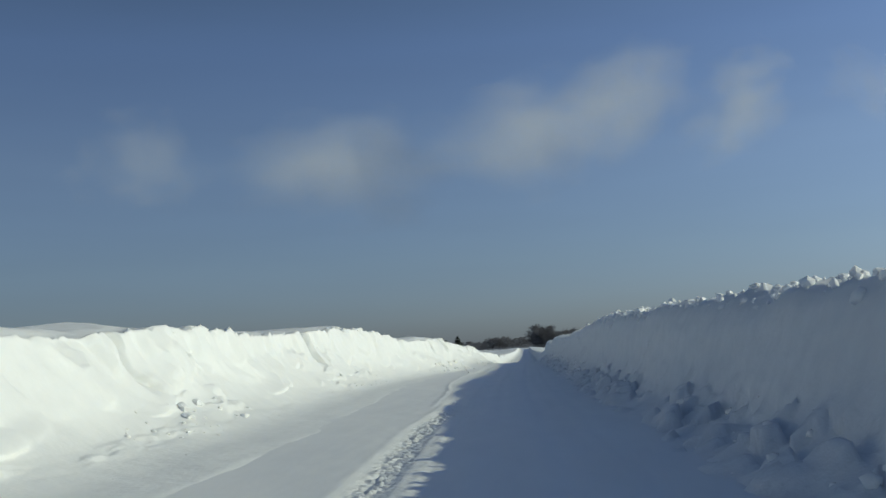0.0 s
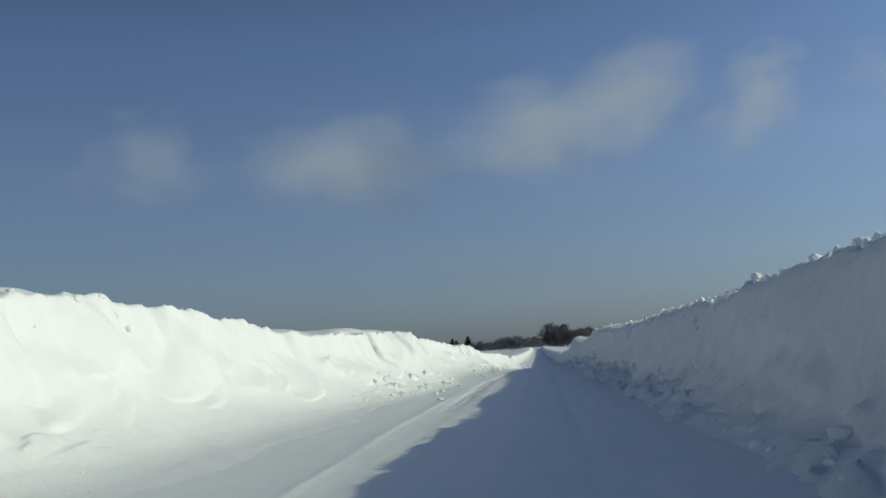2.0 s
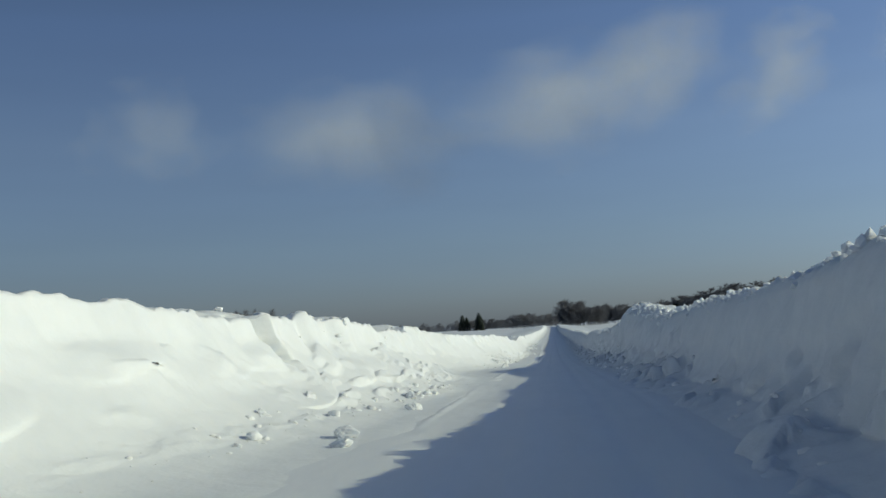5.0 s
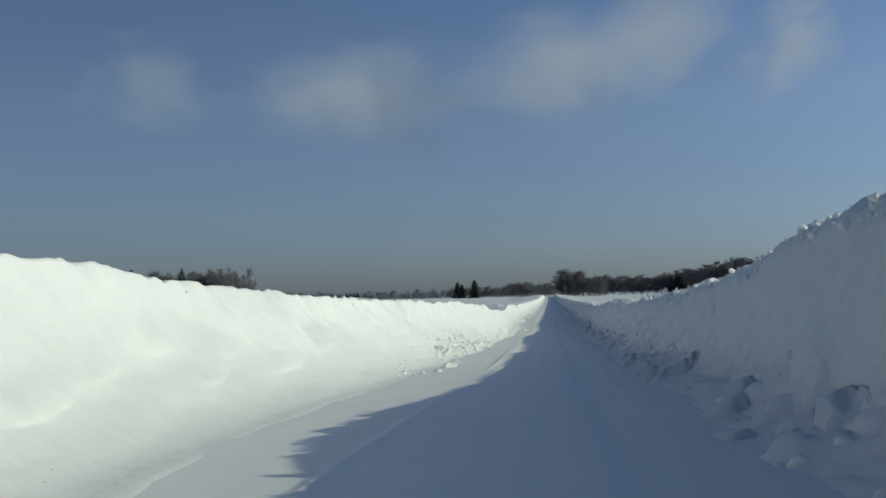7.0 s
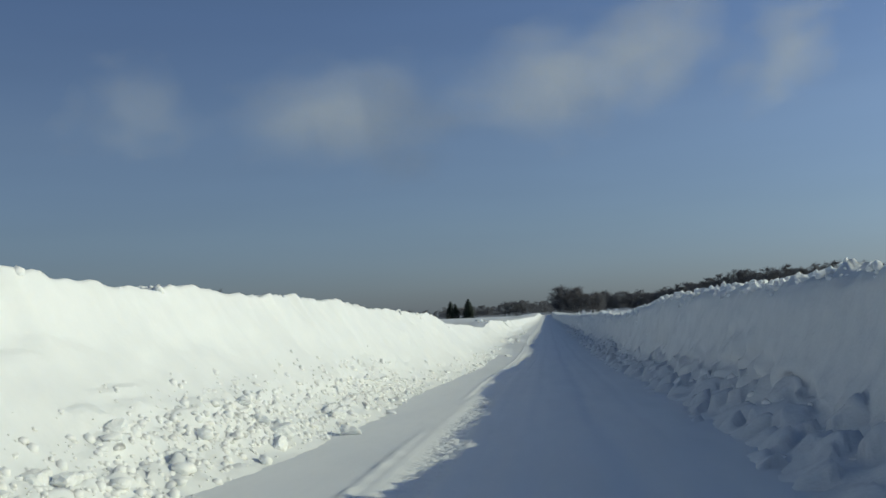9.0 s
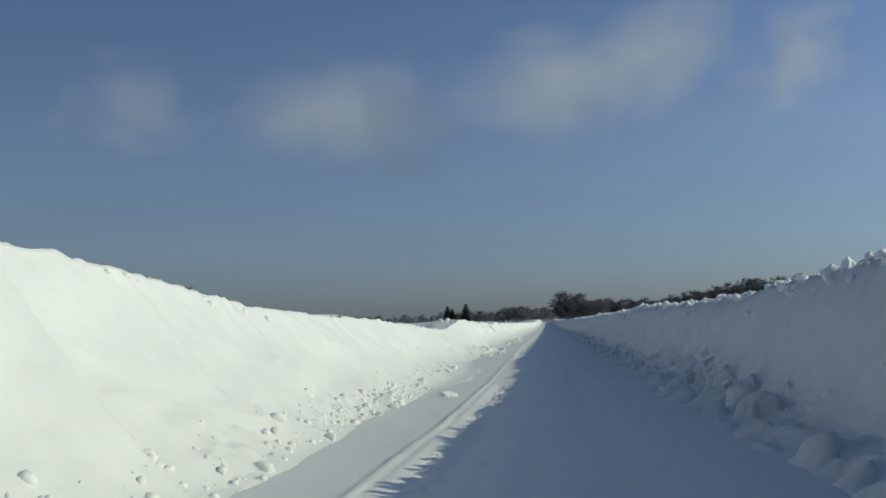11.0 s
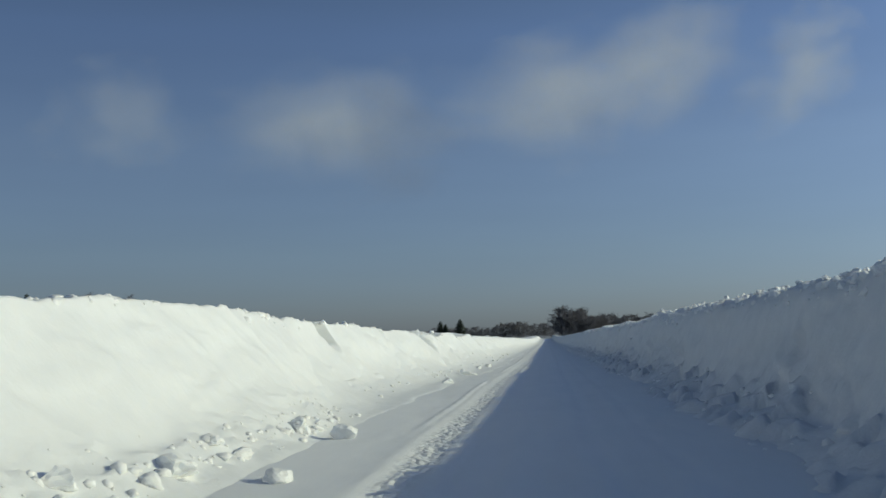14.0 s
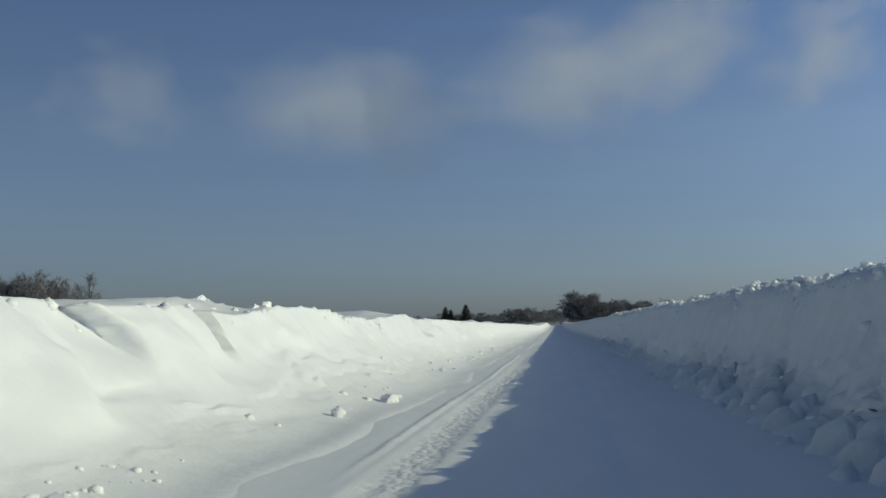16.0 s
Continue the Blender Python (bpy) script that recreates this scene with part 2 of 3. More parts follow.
ry = y_lines(0.11, 0.4)
rx = np.concatenate([np.linspace(-7.5, -2.65, 18), np.arange(-2.55, -0.4, 0.045), np.arange(-0.4, 2.4, 0.09), np.linspace(2.4, 5.5, 12)])
RX, RY = np.meshgrid(rx, ry)
TRACK = np.array([(-20, 1.87), (12, 1.87), (18, 1.93), (23, 1.76), (29, 1.86), (34, 2.02), (39, 2.38), (50, 2.58), (65, 2.53), (75, 2.56), (79, 2.2), (82, 2.05), (100, 2.0), (137, 1.85), (144, 1.75), (150, 1.82), (174, 1.9), (191, 1.6),
                  (200, 1.62), (210, 1.66), (218, 1.75), (225, 1.89), (230, 2.03), (237, 1.96), (255, 2.0), (265, 1.92), (283, 1.77), (900, 1.8)])
TREAD = np.array([(-20, 1), (24, 1), (28, 0), (54, 0), (59, 1), (84, 1), (88, 0), (130, 0), (134, 0.2), (146, 0.4), (152, 0.8), (164, 0.8), (170, 0.2), (186, 1), (200, 1), (205, 0), (218, 0.2), (224, 1), (240, 0.9), (252, 0.6), (258, 0.5), (290, 0.5), (300, 0)])
wob = 0.05 * vnoise(RY / 7, 0.5, 31) + 0.02 * vnoise(RY / 2, 0.5, 32)
lane = RX + wob + np.interp(RY, TRACK[:, 0], TRACK[:, 1])        # 0 on the ridge
rough = np.interp(RY, TREAD[:, 0], TREAD[:, 1])
RZ = road_z(RY) + 0.03 * fbm(RX / 1.9, RY / 6, 3) * step(0.1, 1.4, RX + along(LEFT_BASE, RY)) + 0.008 * fbm(RX / 0.35, RY / 0.9, 8)
fade = step(-0.45, 0.1, vnoise(RY / 9, 3.5, 33))
RZ += 0.036 * np.exp(-(lane / np.where(RY > 130, 0.055, 0.075)) ** 2) * fade * (0.75 + 0.6 * fbm(RY / 0.4, RX / 0.2, 39, 3))        # ridges beside the track
RZ += 0.012 * np.exp(-((lane - 0.17) / 0.05) ** 2) * rough * (0.6 + 0.8 * fbm(RY / 0.6, RX / 0.2, 29, 3))
band = np.exp(-((lane - 0.52) / 0.2) ** 4)
cleat = np.sin((RY + 0.5 * lane) * 2 * np.pi / 0.44 + 2.5 * vnoise(RY / 1.5, 1.5, 36))
RZ -= 0.03 * np.exp(-((lane - 0.5) / 0.28) ** 4) * (0.3 + 0.7 * rough)
RZ += rough * band * (0.016 * np.clip(cleat * 1.8, -1, 1) * (0.55 + 0.45 * fbm(RX / 0.15, RY / 0.25, 37, 2)) + 0.03 * fbm(RX / 0.12, RY / 0.16, 40, 2))
RZ += 0.016 * rough * np.abs(fbm(RX / 0.2, RY / 0.3, 38, 3)) * np.exp(-((lane - 1.0) / 0.22) ** 4)
for off in (0.86, 1.02):
    RZ -= 0.009 * np.exp(-((lane - off) / 0.05) ** 2) * rough
for off in (-0.15, 0.62, 0.72, 1.45):
    RZ -= 0.014 * np.exp(-((RX + 3 * wob - off - 0.1 * vnoise(RY / 20, off, 35)) / 0.06) ** 2)
RZ -= 0.016 * np.exp(-((RX - 0.85) / 0.3) ** 4) + 0.016 * np.exp(-((RX + 0.75) / 0.25) ** 4)
road_mesh = grid_mesh("road", RX + centre(RY), RY, RZ, SNOW_ROAD)
tread = road_mesh.attributes.new("tread", "FLOAT", "POINT")
tread.data.foreach_set("value", np.clip(rough * (band + 0.2 * np.exp(-((lane - 1.0) / 0.22) ** 4)), 0, 1).astype(np.float32).ravel())
tagged(new("road", road_mesh), "hard-packed snowy road with tyre tracks and low ridges", "road", kind="structure")


# ---- snow banks ----
def cells(y, seed, low, high):
    """Cells of uneven length along the road: the place in the cell from 0 to 1, the cell's own chance value, one that runs on from edge to edge, and the cell's length."""
    rng = np.random.RandomState(seed)
    edges = np.cumsum(rng.uniform(low, high, 600)) - 40
    k = np.clip(np.searchsorted(edges, y) - 1, 0, len(edges) - 3)
    f = np.clip((y - edges[k]) / (edges[k + 1] - edges[k]), 0, 1)
    depth, rib = rng.uniform(0, 1, 600), rng.uniform(0, 1, 600)
    return f, depth[k], rib[k] * (1 - f) + rib[k + 1] * f, edges[k + 1] - edges[k]


CREST = 1.9           # how far the crest stands behind the foot
NOTCHES = (17.5, 36.4, 66.7, 71.7, 97.0, 250.0, 258.5, 267.0, 270.5, 291.0)
# how far down the slope the steep part reaches
STEEP = np.array([(0, 0), (108, 0), (125, 0.2), (150, 0.25), (178, 0.72), (205, 0.72), (216, 0.7), (220, 0.8), (240, 0.8), (246, 0.6), (300, 0.6)])
# where crumbled snow lies on the lower slope
SPILLS = np.array([(0, 0), (15, 0), (16, 0.25), (20, 0), (58, 0), (61, 0.35), (78, 0.4), (84, 0), (92, 0.3), (104, 0.5), (112, 0.1), (136, 0.1), (148, 0.6), (152, 1), (168, 1), (173, 0.5), (198, 0.4), (204, 0.1), (226, 0.1), (230, 0.6), (240, 0.5), (243, 0), (255, 0.15), (270, 0.15), (300, 0.2)])
# how high the drifts stand behind the lip
MOUNDS = np.array([(0, 0.4), (45, 0.4), (52, 0.9), (66, 0.9), (72, 0.5), (86, 0.5), (94, 0.8), (112, 0.8), (122, 0.6), (138, 0.5), (152, 0.3), (200, 0.3), (210, 0.6), (222, 0.4), (228, 0.15), (246, 0.15), (252, 0.3), (262, 0.5), (272, 0.7), (300, 0.7)])


def shells(Y, U, wander, count, seed):
    """Blown plates of snow that overlap on the bank, each with a rounded lower edge."""
    rng = np.random.RandomState(seed)
    out = np.zeros_like(Y)
    line = Y[:, 0]
    for _ in range(count):
        at, up = rng.uniform(6, 300), rng.uniform(0.8, 1.75)
        size = rng.uniform(0, 1) ** 1.6
        long, high, thick = 0.35 + 1.3 * size, 0.08 + 0.24 * size, 0.035 + 0.09 * size
        rows = slice(*np.searchsorted(line, (at - 4, at + 4)))
        if rows.stop - rows.start < 2:
            continue
        a = (wander[rows] - at) / long
        b = (U[rows] - up - 0.12 * a) / high
        edge = 1 - a * a - b * b + 0.12 * fbm(wander[rows] / 0.5, U[rows] / 0.3, seed, 2)
        dome = np.sqrt(np.clip(edge, 0, 1)) * step(-0.9, 0.5, 0.55 * a - 0.75 * b)
        out[rows] = np.maximum(out[rows], dome * thick)
    return out


def left_bank():
    """A gentle apron of blown snow, with steep drift tongues over it, a carved lip and an uneven top."""
    y = y_lines(0.11, 0.5)
    u = np.concatenate([np.linspace(-2.1, 0, 19), np.linspace(0.05, 1.5, 42), np.linspace(1.53, 2.2, 24), np.linspace(2.3, 4, 15), np.linspace(4.4, 17, 18)])
    U, Y = np.meshgrid(u, y)
    H = along(LEFT_HEIGHT, Y) - 0.03 + 0.05 * fbm(Y / 2, 0.3, 41, 3)
    wander = Y - 0.25 * (CREST - np.clip(U, 0, 2.2)) + 0.35 * fbm(U / 0.7, Y / 2.2, 52, 2)
    calm = (0.7 * step(108, 128, Y) + 0.3 * step(165, 187, Y)) * (1 - 0.2 * step(228, 246, Y))
    soft = np.interp(Y, SOFT_FOOT[:, 0], SOFT_FOOT[:, 1])
    carved = (1 - 0.5 * calm) * (0.3 + 0.7 * step(-0.35, 0.3, vnoise(Y / 23, 1.5, 54) + 0.3 * step(130, 90, Y) - 0.2 * step(120, 140, Y) * step(220, 200, Y)))
    f, r, q, long = cells(wander, 3, 1.3, 4.8)
    scoop = np.minimum(f ** 1.3, (1 - f) * long / 0.16)
    f2, r2, q2, long2 = cells(wander + 3.3, 4, 0.5, 1.7)
    scoop2 = np.minimum(f2, (1 - f2) * long2 / 0.12)
    # tongues of drift that reach down over the apron, steep on their lee side
    f3, r3, _, long3 = cells(wander + 7.7, 5, 2.2, 6.5)
    tongue = step(0, 1, np.minimum(f3 ** 0.8 * 1.25, (1 - f3) * long3 / 0.5))
    f4, r4, _, long4 = cells(wander + 1.1, 6, 0.9, 2.6)
    tongue2 = step(0, 1, np.minimum(f4 * 1.4, (1 - f4) * long4 / 0.3))
    reach = 0.42 + 0.1 * calm + np.interp(Y, STEEP[:, 0], STEEP[:, 1]) + (1 - 0.45 * calm) * (0.75 * r3 ** 1.8 * tongue + 0.32 * r4 * r4 * tongue2) + 0.16 * fbm(U / 0.9 - Y / 4, Y / 2.4, 42, 3)
    wall = 1 - np.clip((CREST - U) / np.maximum(reach, 0.34), 0, 3) ** (1.25 - 0.3 * np.interp(Y, STEEP[:, 0], STEEP[:, 1]))
    # the blown slope below: a hollow curve that runs out gently into the road, or ends sooner
    run = run_out(Y) + 0.15 * fbm(Y / 5, 0.4, 43, 2)
    apron = 0.86 * np.clip((U + run) / (CREST + run), 0, 1.1) ** (1.65 + 1.25 * soft - 0.35 * calm) + 0.011 * soft * step(-run - 0.6, -run + 0.1, U) - 0.05 * step(-run - 0.45 * soft, -run - 0.3 - 0.55 * soft, U)
    gap = wall - apron
    blend = 0.02 + 0.04 * calm + 0.09 * step(-0.1, 0.5, vnoise(U / 1.2, Y / 4.5, 74))
    h = apron + 0.5 * (gap + np.sqrt(gap * gap + blend * blend)) - 0.1 * blend * step(-0.2, 0.5, U)
    h = np.where(U > CREST, np.interp(U, (CREST, 2.05, 2.6, 4, 7, 10, 14, 17), (1.0, 0.99, 0.98, 0.955, 0.88, 0.72, 0.45, 0.2)), h)
    # blown chips and ledges on the apron
    low = step(0.0, 0.35, U) * (1 - step(1.6, 1.85, U))
    patchy = step(-0.1, 0.25, vnoise(Y / 9, 6.5, 58) + 0.6 * vnoise(U / 0.8, Y / 3, 60))
    chips = (1 - 0.75 * calm) * (step(0.08, 0.3, fbm(U / 0.22 - Y / 5, Y / 0.9, 57, 3)) * 0.075 + 0.03 * np.clip(fbm(U / 0.16, Y / 0.22, 73, 3), 0, 1)) * patchy * (0.4 + 0.6 * step(0.2, 0.7, U))
    Z = h * H + low * (chips + (0.06 - 0.03 * calm) * fbm(U / 0.9, Y / 2.4, 44, 3)) + 0.02 * fbm(U / 0.8, Y / 1.8, 53, 4) * (1 - step(-0.2, 0.4, U))
    # rough, lumpy snow where the bank has crumbled
    shed = np.interp(Y, SPILLS[:, 0], SPILLS[:, 1])
    patch = shed * step(-0.35, 0.1, U) * (1 - step(0.3 + 0.4 * shed, 0.6 + 0.6 * shed, U)) * step(-0.5, 0.1, vnoise(Y / 1.6, U / 0.7, 61) + 0.3 * shed)
    bend = 0.3 * fbm(U / 0.3, Y / 0.4, 62, 2)
    d8, c8 = cellular(U / 0.17 + bend, Y / 0.2 - bend, 63)
    d9, c9 = cellular(U / 0.4 - bend, Y / 0.45 + bend, 66)
    Z += patch * (0.10 * c8 * c8 * np.sqrt(np.clip(1 - d8 * d8, 0, 1)) + 0.08 * c9 ** 3 * np.sqrt(np.clip(1 - d9 * d9, 0, 1)))
    # carved lip: pointed ribs between scoops, and sharp notches
    w = step(1.3, 1.8, U) * (1 - step(2.0, 3.0, U))
    lip = step(1.45, 1.85, U) * (1 - step(2.0, 2.6, U)) * (1 - 0.6 * calm)
    back = w * carved * (0.06 + 0.36 * r * r) * scoop + lip * 0.10 * scoop2 * r2 * r2
    Z += (w * (carved * 0.08 * q * q * (1 - scoop) ** 1.6 - 0.008) + lip * 0.05 * q2 * q2 * (1 - scoop2)) * H * 0.7
    slide = 0.0 * Z
    for k, at in enumerate(NOTCHES):
        d = (wander - at) / (0.22 + 0.09 * (k % 4))
        v = np.clip(1 - np.where(d > 0, d * 3.0, -d * 0.4), 0, 1)
        bite = step(1.05 + 0.12 * (k % 3), 1.7, U) * (1 - step(2.1, 2.7, U))
        back += v * (0.36 + 0.15 * (k % 3)) * bite
        Z -= v ** 3 * 0.05 * bite
        slide += v ** 2 * (0.10 + 0.08 * (k % 3)) * bite
    # overlapping plates over the face, faint wind ripples, broken edge along the lip
    back -= (1 - 0.8 * calm) * shells(Y, U, wander, 330, 21)
    face = (1 - 0.8 * calm) * step(1.0, 1.55, U) * (1 - step(2.0, 2.3, U))
    crease = 1 - 2.4 * np.abs(fbm(U / 0.55 + Y / 2.2, Y / 1.3, 75, 4))
    worn = step(-0.25, 0.25, vnoise(Y / 6, 8.5, 77) + 0.4 * vnoise(U / 0.7, Y / 2, 78))
    back -= face * 0.12 * crease * (0.15 + 0.85 * worn) + 0.10 * step(0.5, 1.1, U) * (1 - step(1.9, 2.4, U)) * fbm(U / 0.8, Y / 3.2, 85, 3)
    edge = step(1.6, 1.88, U) * (1 - step(1.95, 2.35, U))
    Z += edge * ((0.11 - 0.06 * calm) * np.clip(fbm(Y / 0.35, U / 0.3, 79, 3), -0.3, 1) + (0.10 - 0.04 * calm) * np.clip(fbm(Y / 1.1, U / 0.8, 80, 2) - 0.15, 0, 1))
    # drifts behind the lip: long rises towards the wind, with steps
    plateau = step(2.1, 3.5, U)
    Z += plateau * (0.10 * fbm(U / 3.2, Y / 6, 46, 4) + 0.08 * (1 - 2 * np.abs(fbm(U / 2, Y / 3.5, 47, 3))))
    Z -= 0.14 * step(2.3, 4.0, U) * np.exp(-((Y - 236) / 12) ** 2)
    Z += 0.2 * step(2.2, 5.0, U) * (1 - step(9, 14, U)) * (1 - step(55, 85, Y))
    f5, r5, _, long5 = cells(Y + 0.5 * U + 0.6 * fbm(U / 1.5, Y / 3, 86, 2), 11, 4.0, 10.0)
    mound = np.minimum(f5, (1 - f5) * long5 / 1.2)
    f6, r6, _, long6 = cells(Y - 0.4 * U + 0.4 * fbm(U / 1.0, Y / 2, 87, 2), 12, 1.2, 4.0)
    mound2 = np.minimum(f6, (1 - f6) * long6 / 0.5)
    Z += np.interp(Y, MOUNDS[:, 0], MOUNDS[:, 1]) * step(2.0, 3.1, U) * (1 - step(6, 9, U)) * (mound * (0.10 + 0.34 * r5) + mound2 * 0.14 * r6)
    Z += 0.006 * fbm(U / 0.25, Y / 0.3, 48, 2) * step(0, 0.3, U)
    off = along(LEFT_BASE, Y) + 0.2 * fbm(Y / 4, 0.7, 49, 3) + U + back - 0.1
    me = grid_mesh("snow_bank", centre(Y) - off, Y + slide, road_z(Y) + Z, SNOW_BANK, flip=True)
    return tagged(new("snow_bank", me), "tall sunlit roadside snow bank with wind-carved scalloped crest", "snow bank", "snow banks", "structure")


PROFILE_RIGHT = np.array([(-1.5, -0.12), (-1.1, -0.09), (-0.6, -0.06), (-0.25, -0.02), (0.1, 0.045), (0.45, 0.11), (0.62, 0.21), (0.8, 0.45), (0.98, 0.75), (1.1, 0.89), (1.22, 0.96), (1.55, 1.0), (1.85, 0.99), (2.4, 0.95), (4, 0.88),
                          (7, 0.75), (11, 0.5), (15, 0.2)])


def right_bank():
    """A near-vertical plough cut, smooth above, with clusters of torn-out lumps below and a crumbled crest."""
    y = y_lines(0.12, 0.5)
    u = np.concatenate([np.linspace(-1.5, 0, 20), np.linspace(0.04, 1.3, 40), np.linspace(1.34, 1.9, 18), np.linspace(2.0, 4, 14), np.linspace(4.5, 15, 14)])
    U, Y = np.meshgrid(u, y)
    H = along(RIGHT_HEIGHT, Y) - 0.11 + 0.07 * np.exp(-((Y - 90) / 8) ** 2) + 0.04 * fbm(Y / 0.9, 0.3, 62, 3) + 0.06 * np.clip(fbm(Y / 0.7, 5.3, 81, 3), -0.6, 0.8)
    h = np.interp(U, PROFILE_RIGHT[:, 0], PROFILE_RIGHT[:, 1])
    V = h * H + 0.35 * U
    face = step(0.0, 0.3, U) * (1 - step(1.35, 1.7, U))
    torn = step(0.0, 0.4, vnoise(Y / 7, 2.5, 82) + 0.7 * vnoise(V / 0.7, Y / 2.2, 83) + 0.25 - 0.8 * np.abs(V - 0.5))
    for at in (47, 88, 132, 148, 255, 268):
        torn = np.maximum(torn, step(0.1, 0.5, np.exp(-((Y - at) / 6) ** 2) * (0.9 + 0.7 * vnoise(V / 0.6, Y / 1.5, 83) - 0.8 * np.abs(V - 0.5))))
    warp = 0.25 * fbm(V / 0.5, Y / 0.6, 88, 2)
    d1, c1 = cellular(V / 0.42 + warp, Y / 0.5 + warp, 90)
    d2, c2 = cellular(V / 0.17 + 2 * warp, Y / 0.2 - warp, 93)
    lumps = torn * (0.22 * c1 * np.clip(1 - 1.2 * d1 * d1, 0, 1) + 0.07 * c2 * np.clip(1 - 1.2 * d2 * d2, 0, 1) - 0.14)
    off = along(RIGHT_BASE, Y) + 0.22 * fbm(Y / 3, 0.7, 63, 3) + U - face * (lumps + 0.11 * fbm(V / 1.3, Y / 2.6, 64, 3) + 0.025 * fbm(V / 0.35, Y / 0.45, 65, 3))
    foot = step(-0.9, 0.0, U) * (1 - step(0.55, 0.8, U))
    spill = step(-0.5, 0.1, vnoise(Y / 5, 7.5, 84) + 0.5 * vnoise(U / 0.5, Y / 1.6, 89))
    d3, c3 = cellular(U / 0.34 + warp, Y / 0.42 - warp, 96)
    Z = h * H + 0.05 * fbm(U / 0.8, Y / 1.5, 68, 4) * (1 - step(-0.5, 0.2, U)) + foot * spill * (0.30 * c3 * c3 * np.sqrt(np.clip(1 - d3 * d3, 0, 1)) + 0.05 * fbm(U / 0.25, Y / 0.3, 66, 2))
    crest = step(1.1, 1.45, U) * (1 - step(2.6, 4, U))
    d4, c4 = cellular(U / 0.30 + warp, Y / 0.26 + warp, 99)
    Z += crest * ((0.06 + 0.10 * step(-0.2, 0.4, vnoise(Y / 2.5, 3.5, 55))) * c4 ** 1.8 * np.sqrt(np.clip(1 - 1.2 * d4 * d4, 0, 1)) + 0.05 * fbm(U / 0.2, Y / 0.2, 67, 2))
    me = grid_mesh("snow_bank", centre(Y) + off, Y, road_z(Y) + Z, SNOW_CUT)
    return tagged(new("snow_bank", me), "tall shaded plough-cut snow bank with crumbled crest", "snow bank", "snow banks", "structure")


left_bank()
right_bank()


# ---- clods and blocks of snow ----
def clod_shapes(count, seed, fine=2):
    """Rough broken lumps with a few flat faces, about one metre across, resting on z = 0."""
    rng = random.Random(seed)
    shapes = []
    for k in range(count):
        bm = bmesh.new()
        bmesh.ops.create_icosphere(bm, subdivisions=fine, radius=0.5)
        planes = [(Vector((rng.gauss(0, 1), rng.gauss(0, 1), rng.gauss(0, 0.7))).normalized(), rng.uniform(0.24, 0.40)) for _ in range(8)]
        for v in bm.verts:
            way = v.co.normalized()
            v.co = way * (0.52 + 0.16 * noise.noise(way * 1.3 + Vector((k * 5, 0, 0))))
            for normal, far in planes:
                over = v.co.dot(normal) - far
                if over > 0:
                    v.co -= normal * over
            v.co += way * (0.07 * noise.noise(way * 3.5 + Vector((0, k * 5, 0))) + 0.035 * noise.noise(way * 8))
            v.co.z = max(v.co.z * 0.8 + 0.26, -0.05)
        bm.verts.index_update()
        shapes.append((np.array([v.co[:] for v in bm.verts]), np.array([[v.index for v in f.verts] for f in bm.faces])))
        bm.free()
    return shapes


def crumb_shapes(count, seed, low=0.75, high=1.1):
    """Small broken lumps."""
    rng = random.Random(seed)
    shapes = []
    for k in range(count):
        bm = bmesh.new()
        bmesh.ops.create_icosphere(bm, subdivisions=1, radius=0.5)
        for v in bm.verts:
            v.co *= rng.uniform(low, high)
            v.co.z = v.co.z * 0.8 + 0.3
        bm.verts.index_update()
        shapes.append((np.array([v.co[:] for v in bm.verts]), np.array([[v.index for v in f.verts] for f in bm.faces])))
        bm.free()
    return shapes


CLODS, SHARDS = crumb_shapes(12, 5), crumb_shapes(16, 6, 0.55, 1.2)
CLOD_MESHES = [mesh_from("snow_block", v, f, SNOW_BLOCK) for v, f in clod_shapes(14, 8, 2)]
LARGE_MESHES = [mesh_from("snow_block", v, f, SNOW_BLOCK, smooth=False) for v, f in clod_shapes(10, 9, 3)]


def rubble(name, spots, label, seed, tall=1.0, sunk=0.4, smooth=True):
    """Loose crumbs too many to count: (x, y, z, size) rows into one mesh."""
    rng = np.random.RandomState(seed)
    vs, fs, n = [], [], 0
    shapes = CLODS if smooth else SHARDS
    for x, y, z, s in spots:
        v, f = shapes[rng.randint(len(shapes))]
        t = rng.uniform(0, 6.28)
        c, d = math.cos(t), math.sin(t)
        w = v * (s * rng.uniform(0.8, 1.3), s, s * tall * rng.uniform(0.7, 1.2))
        w = np.stack([w[:, 0] * c - w[:, 1] * d + x, w[:, 0] * d + w[:, 1] * c + y, w[:, 2] + z - sunk * s], 1)
        vs.append(w)
        fs.append(f + n)
        n += len(v)
    ob = new(name, mesh_from(name, np.concatenate(vs), np.concatenate(fs), SNOW_BLOCK, smooth))
    return tagged(ob, label, "snow rubble", kind="stuff")


bpy.context.view_layer.update()
DEPS = bpy.context.evaluated_depsgraph_get()


def drop(x, y):
    """Height of the snow under (x, y)."""
    hit, place, *_ = scene.ray_cast(DEPS, Vector((x, y, 30)), Vector((0, 0, -1)))
    return place.z if hit else 0.0


def snow_block(x, y, size, seed, label, group):
    rng = random.Random(seed)
    shapes = LARGE_MESHES if size > 0.27 else CLOD_MESHES
    ob = new("snow_block", shapes[seed % len(shapes)])
    ob.matrix_basis = Matrix.Translation((x, y, drop(x, y) - 0.12 * size)) @ pose(0, 0, 0, rng.uniform(-8, 8), rng.uniform(-8, 8), rng.uniform(0, 360)) @ Matrix.Diagonal((size * rng.uniform(0.8, 1.3), size, size * rng.uniform(0.55, 0.95), 1))
    return tagged(ob, label, "snow block", group)


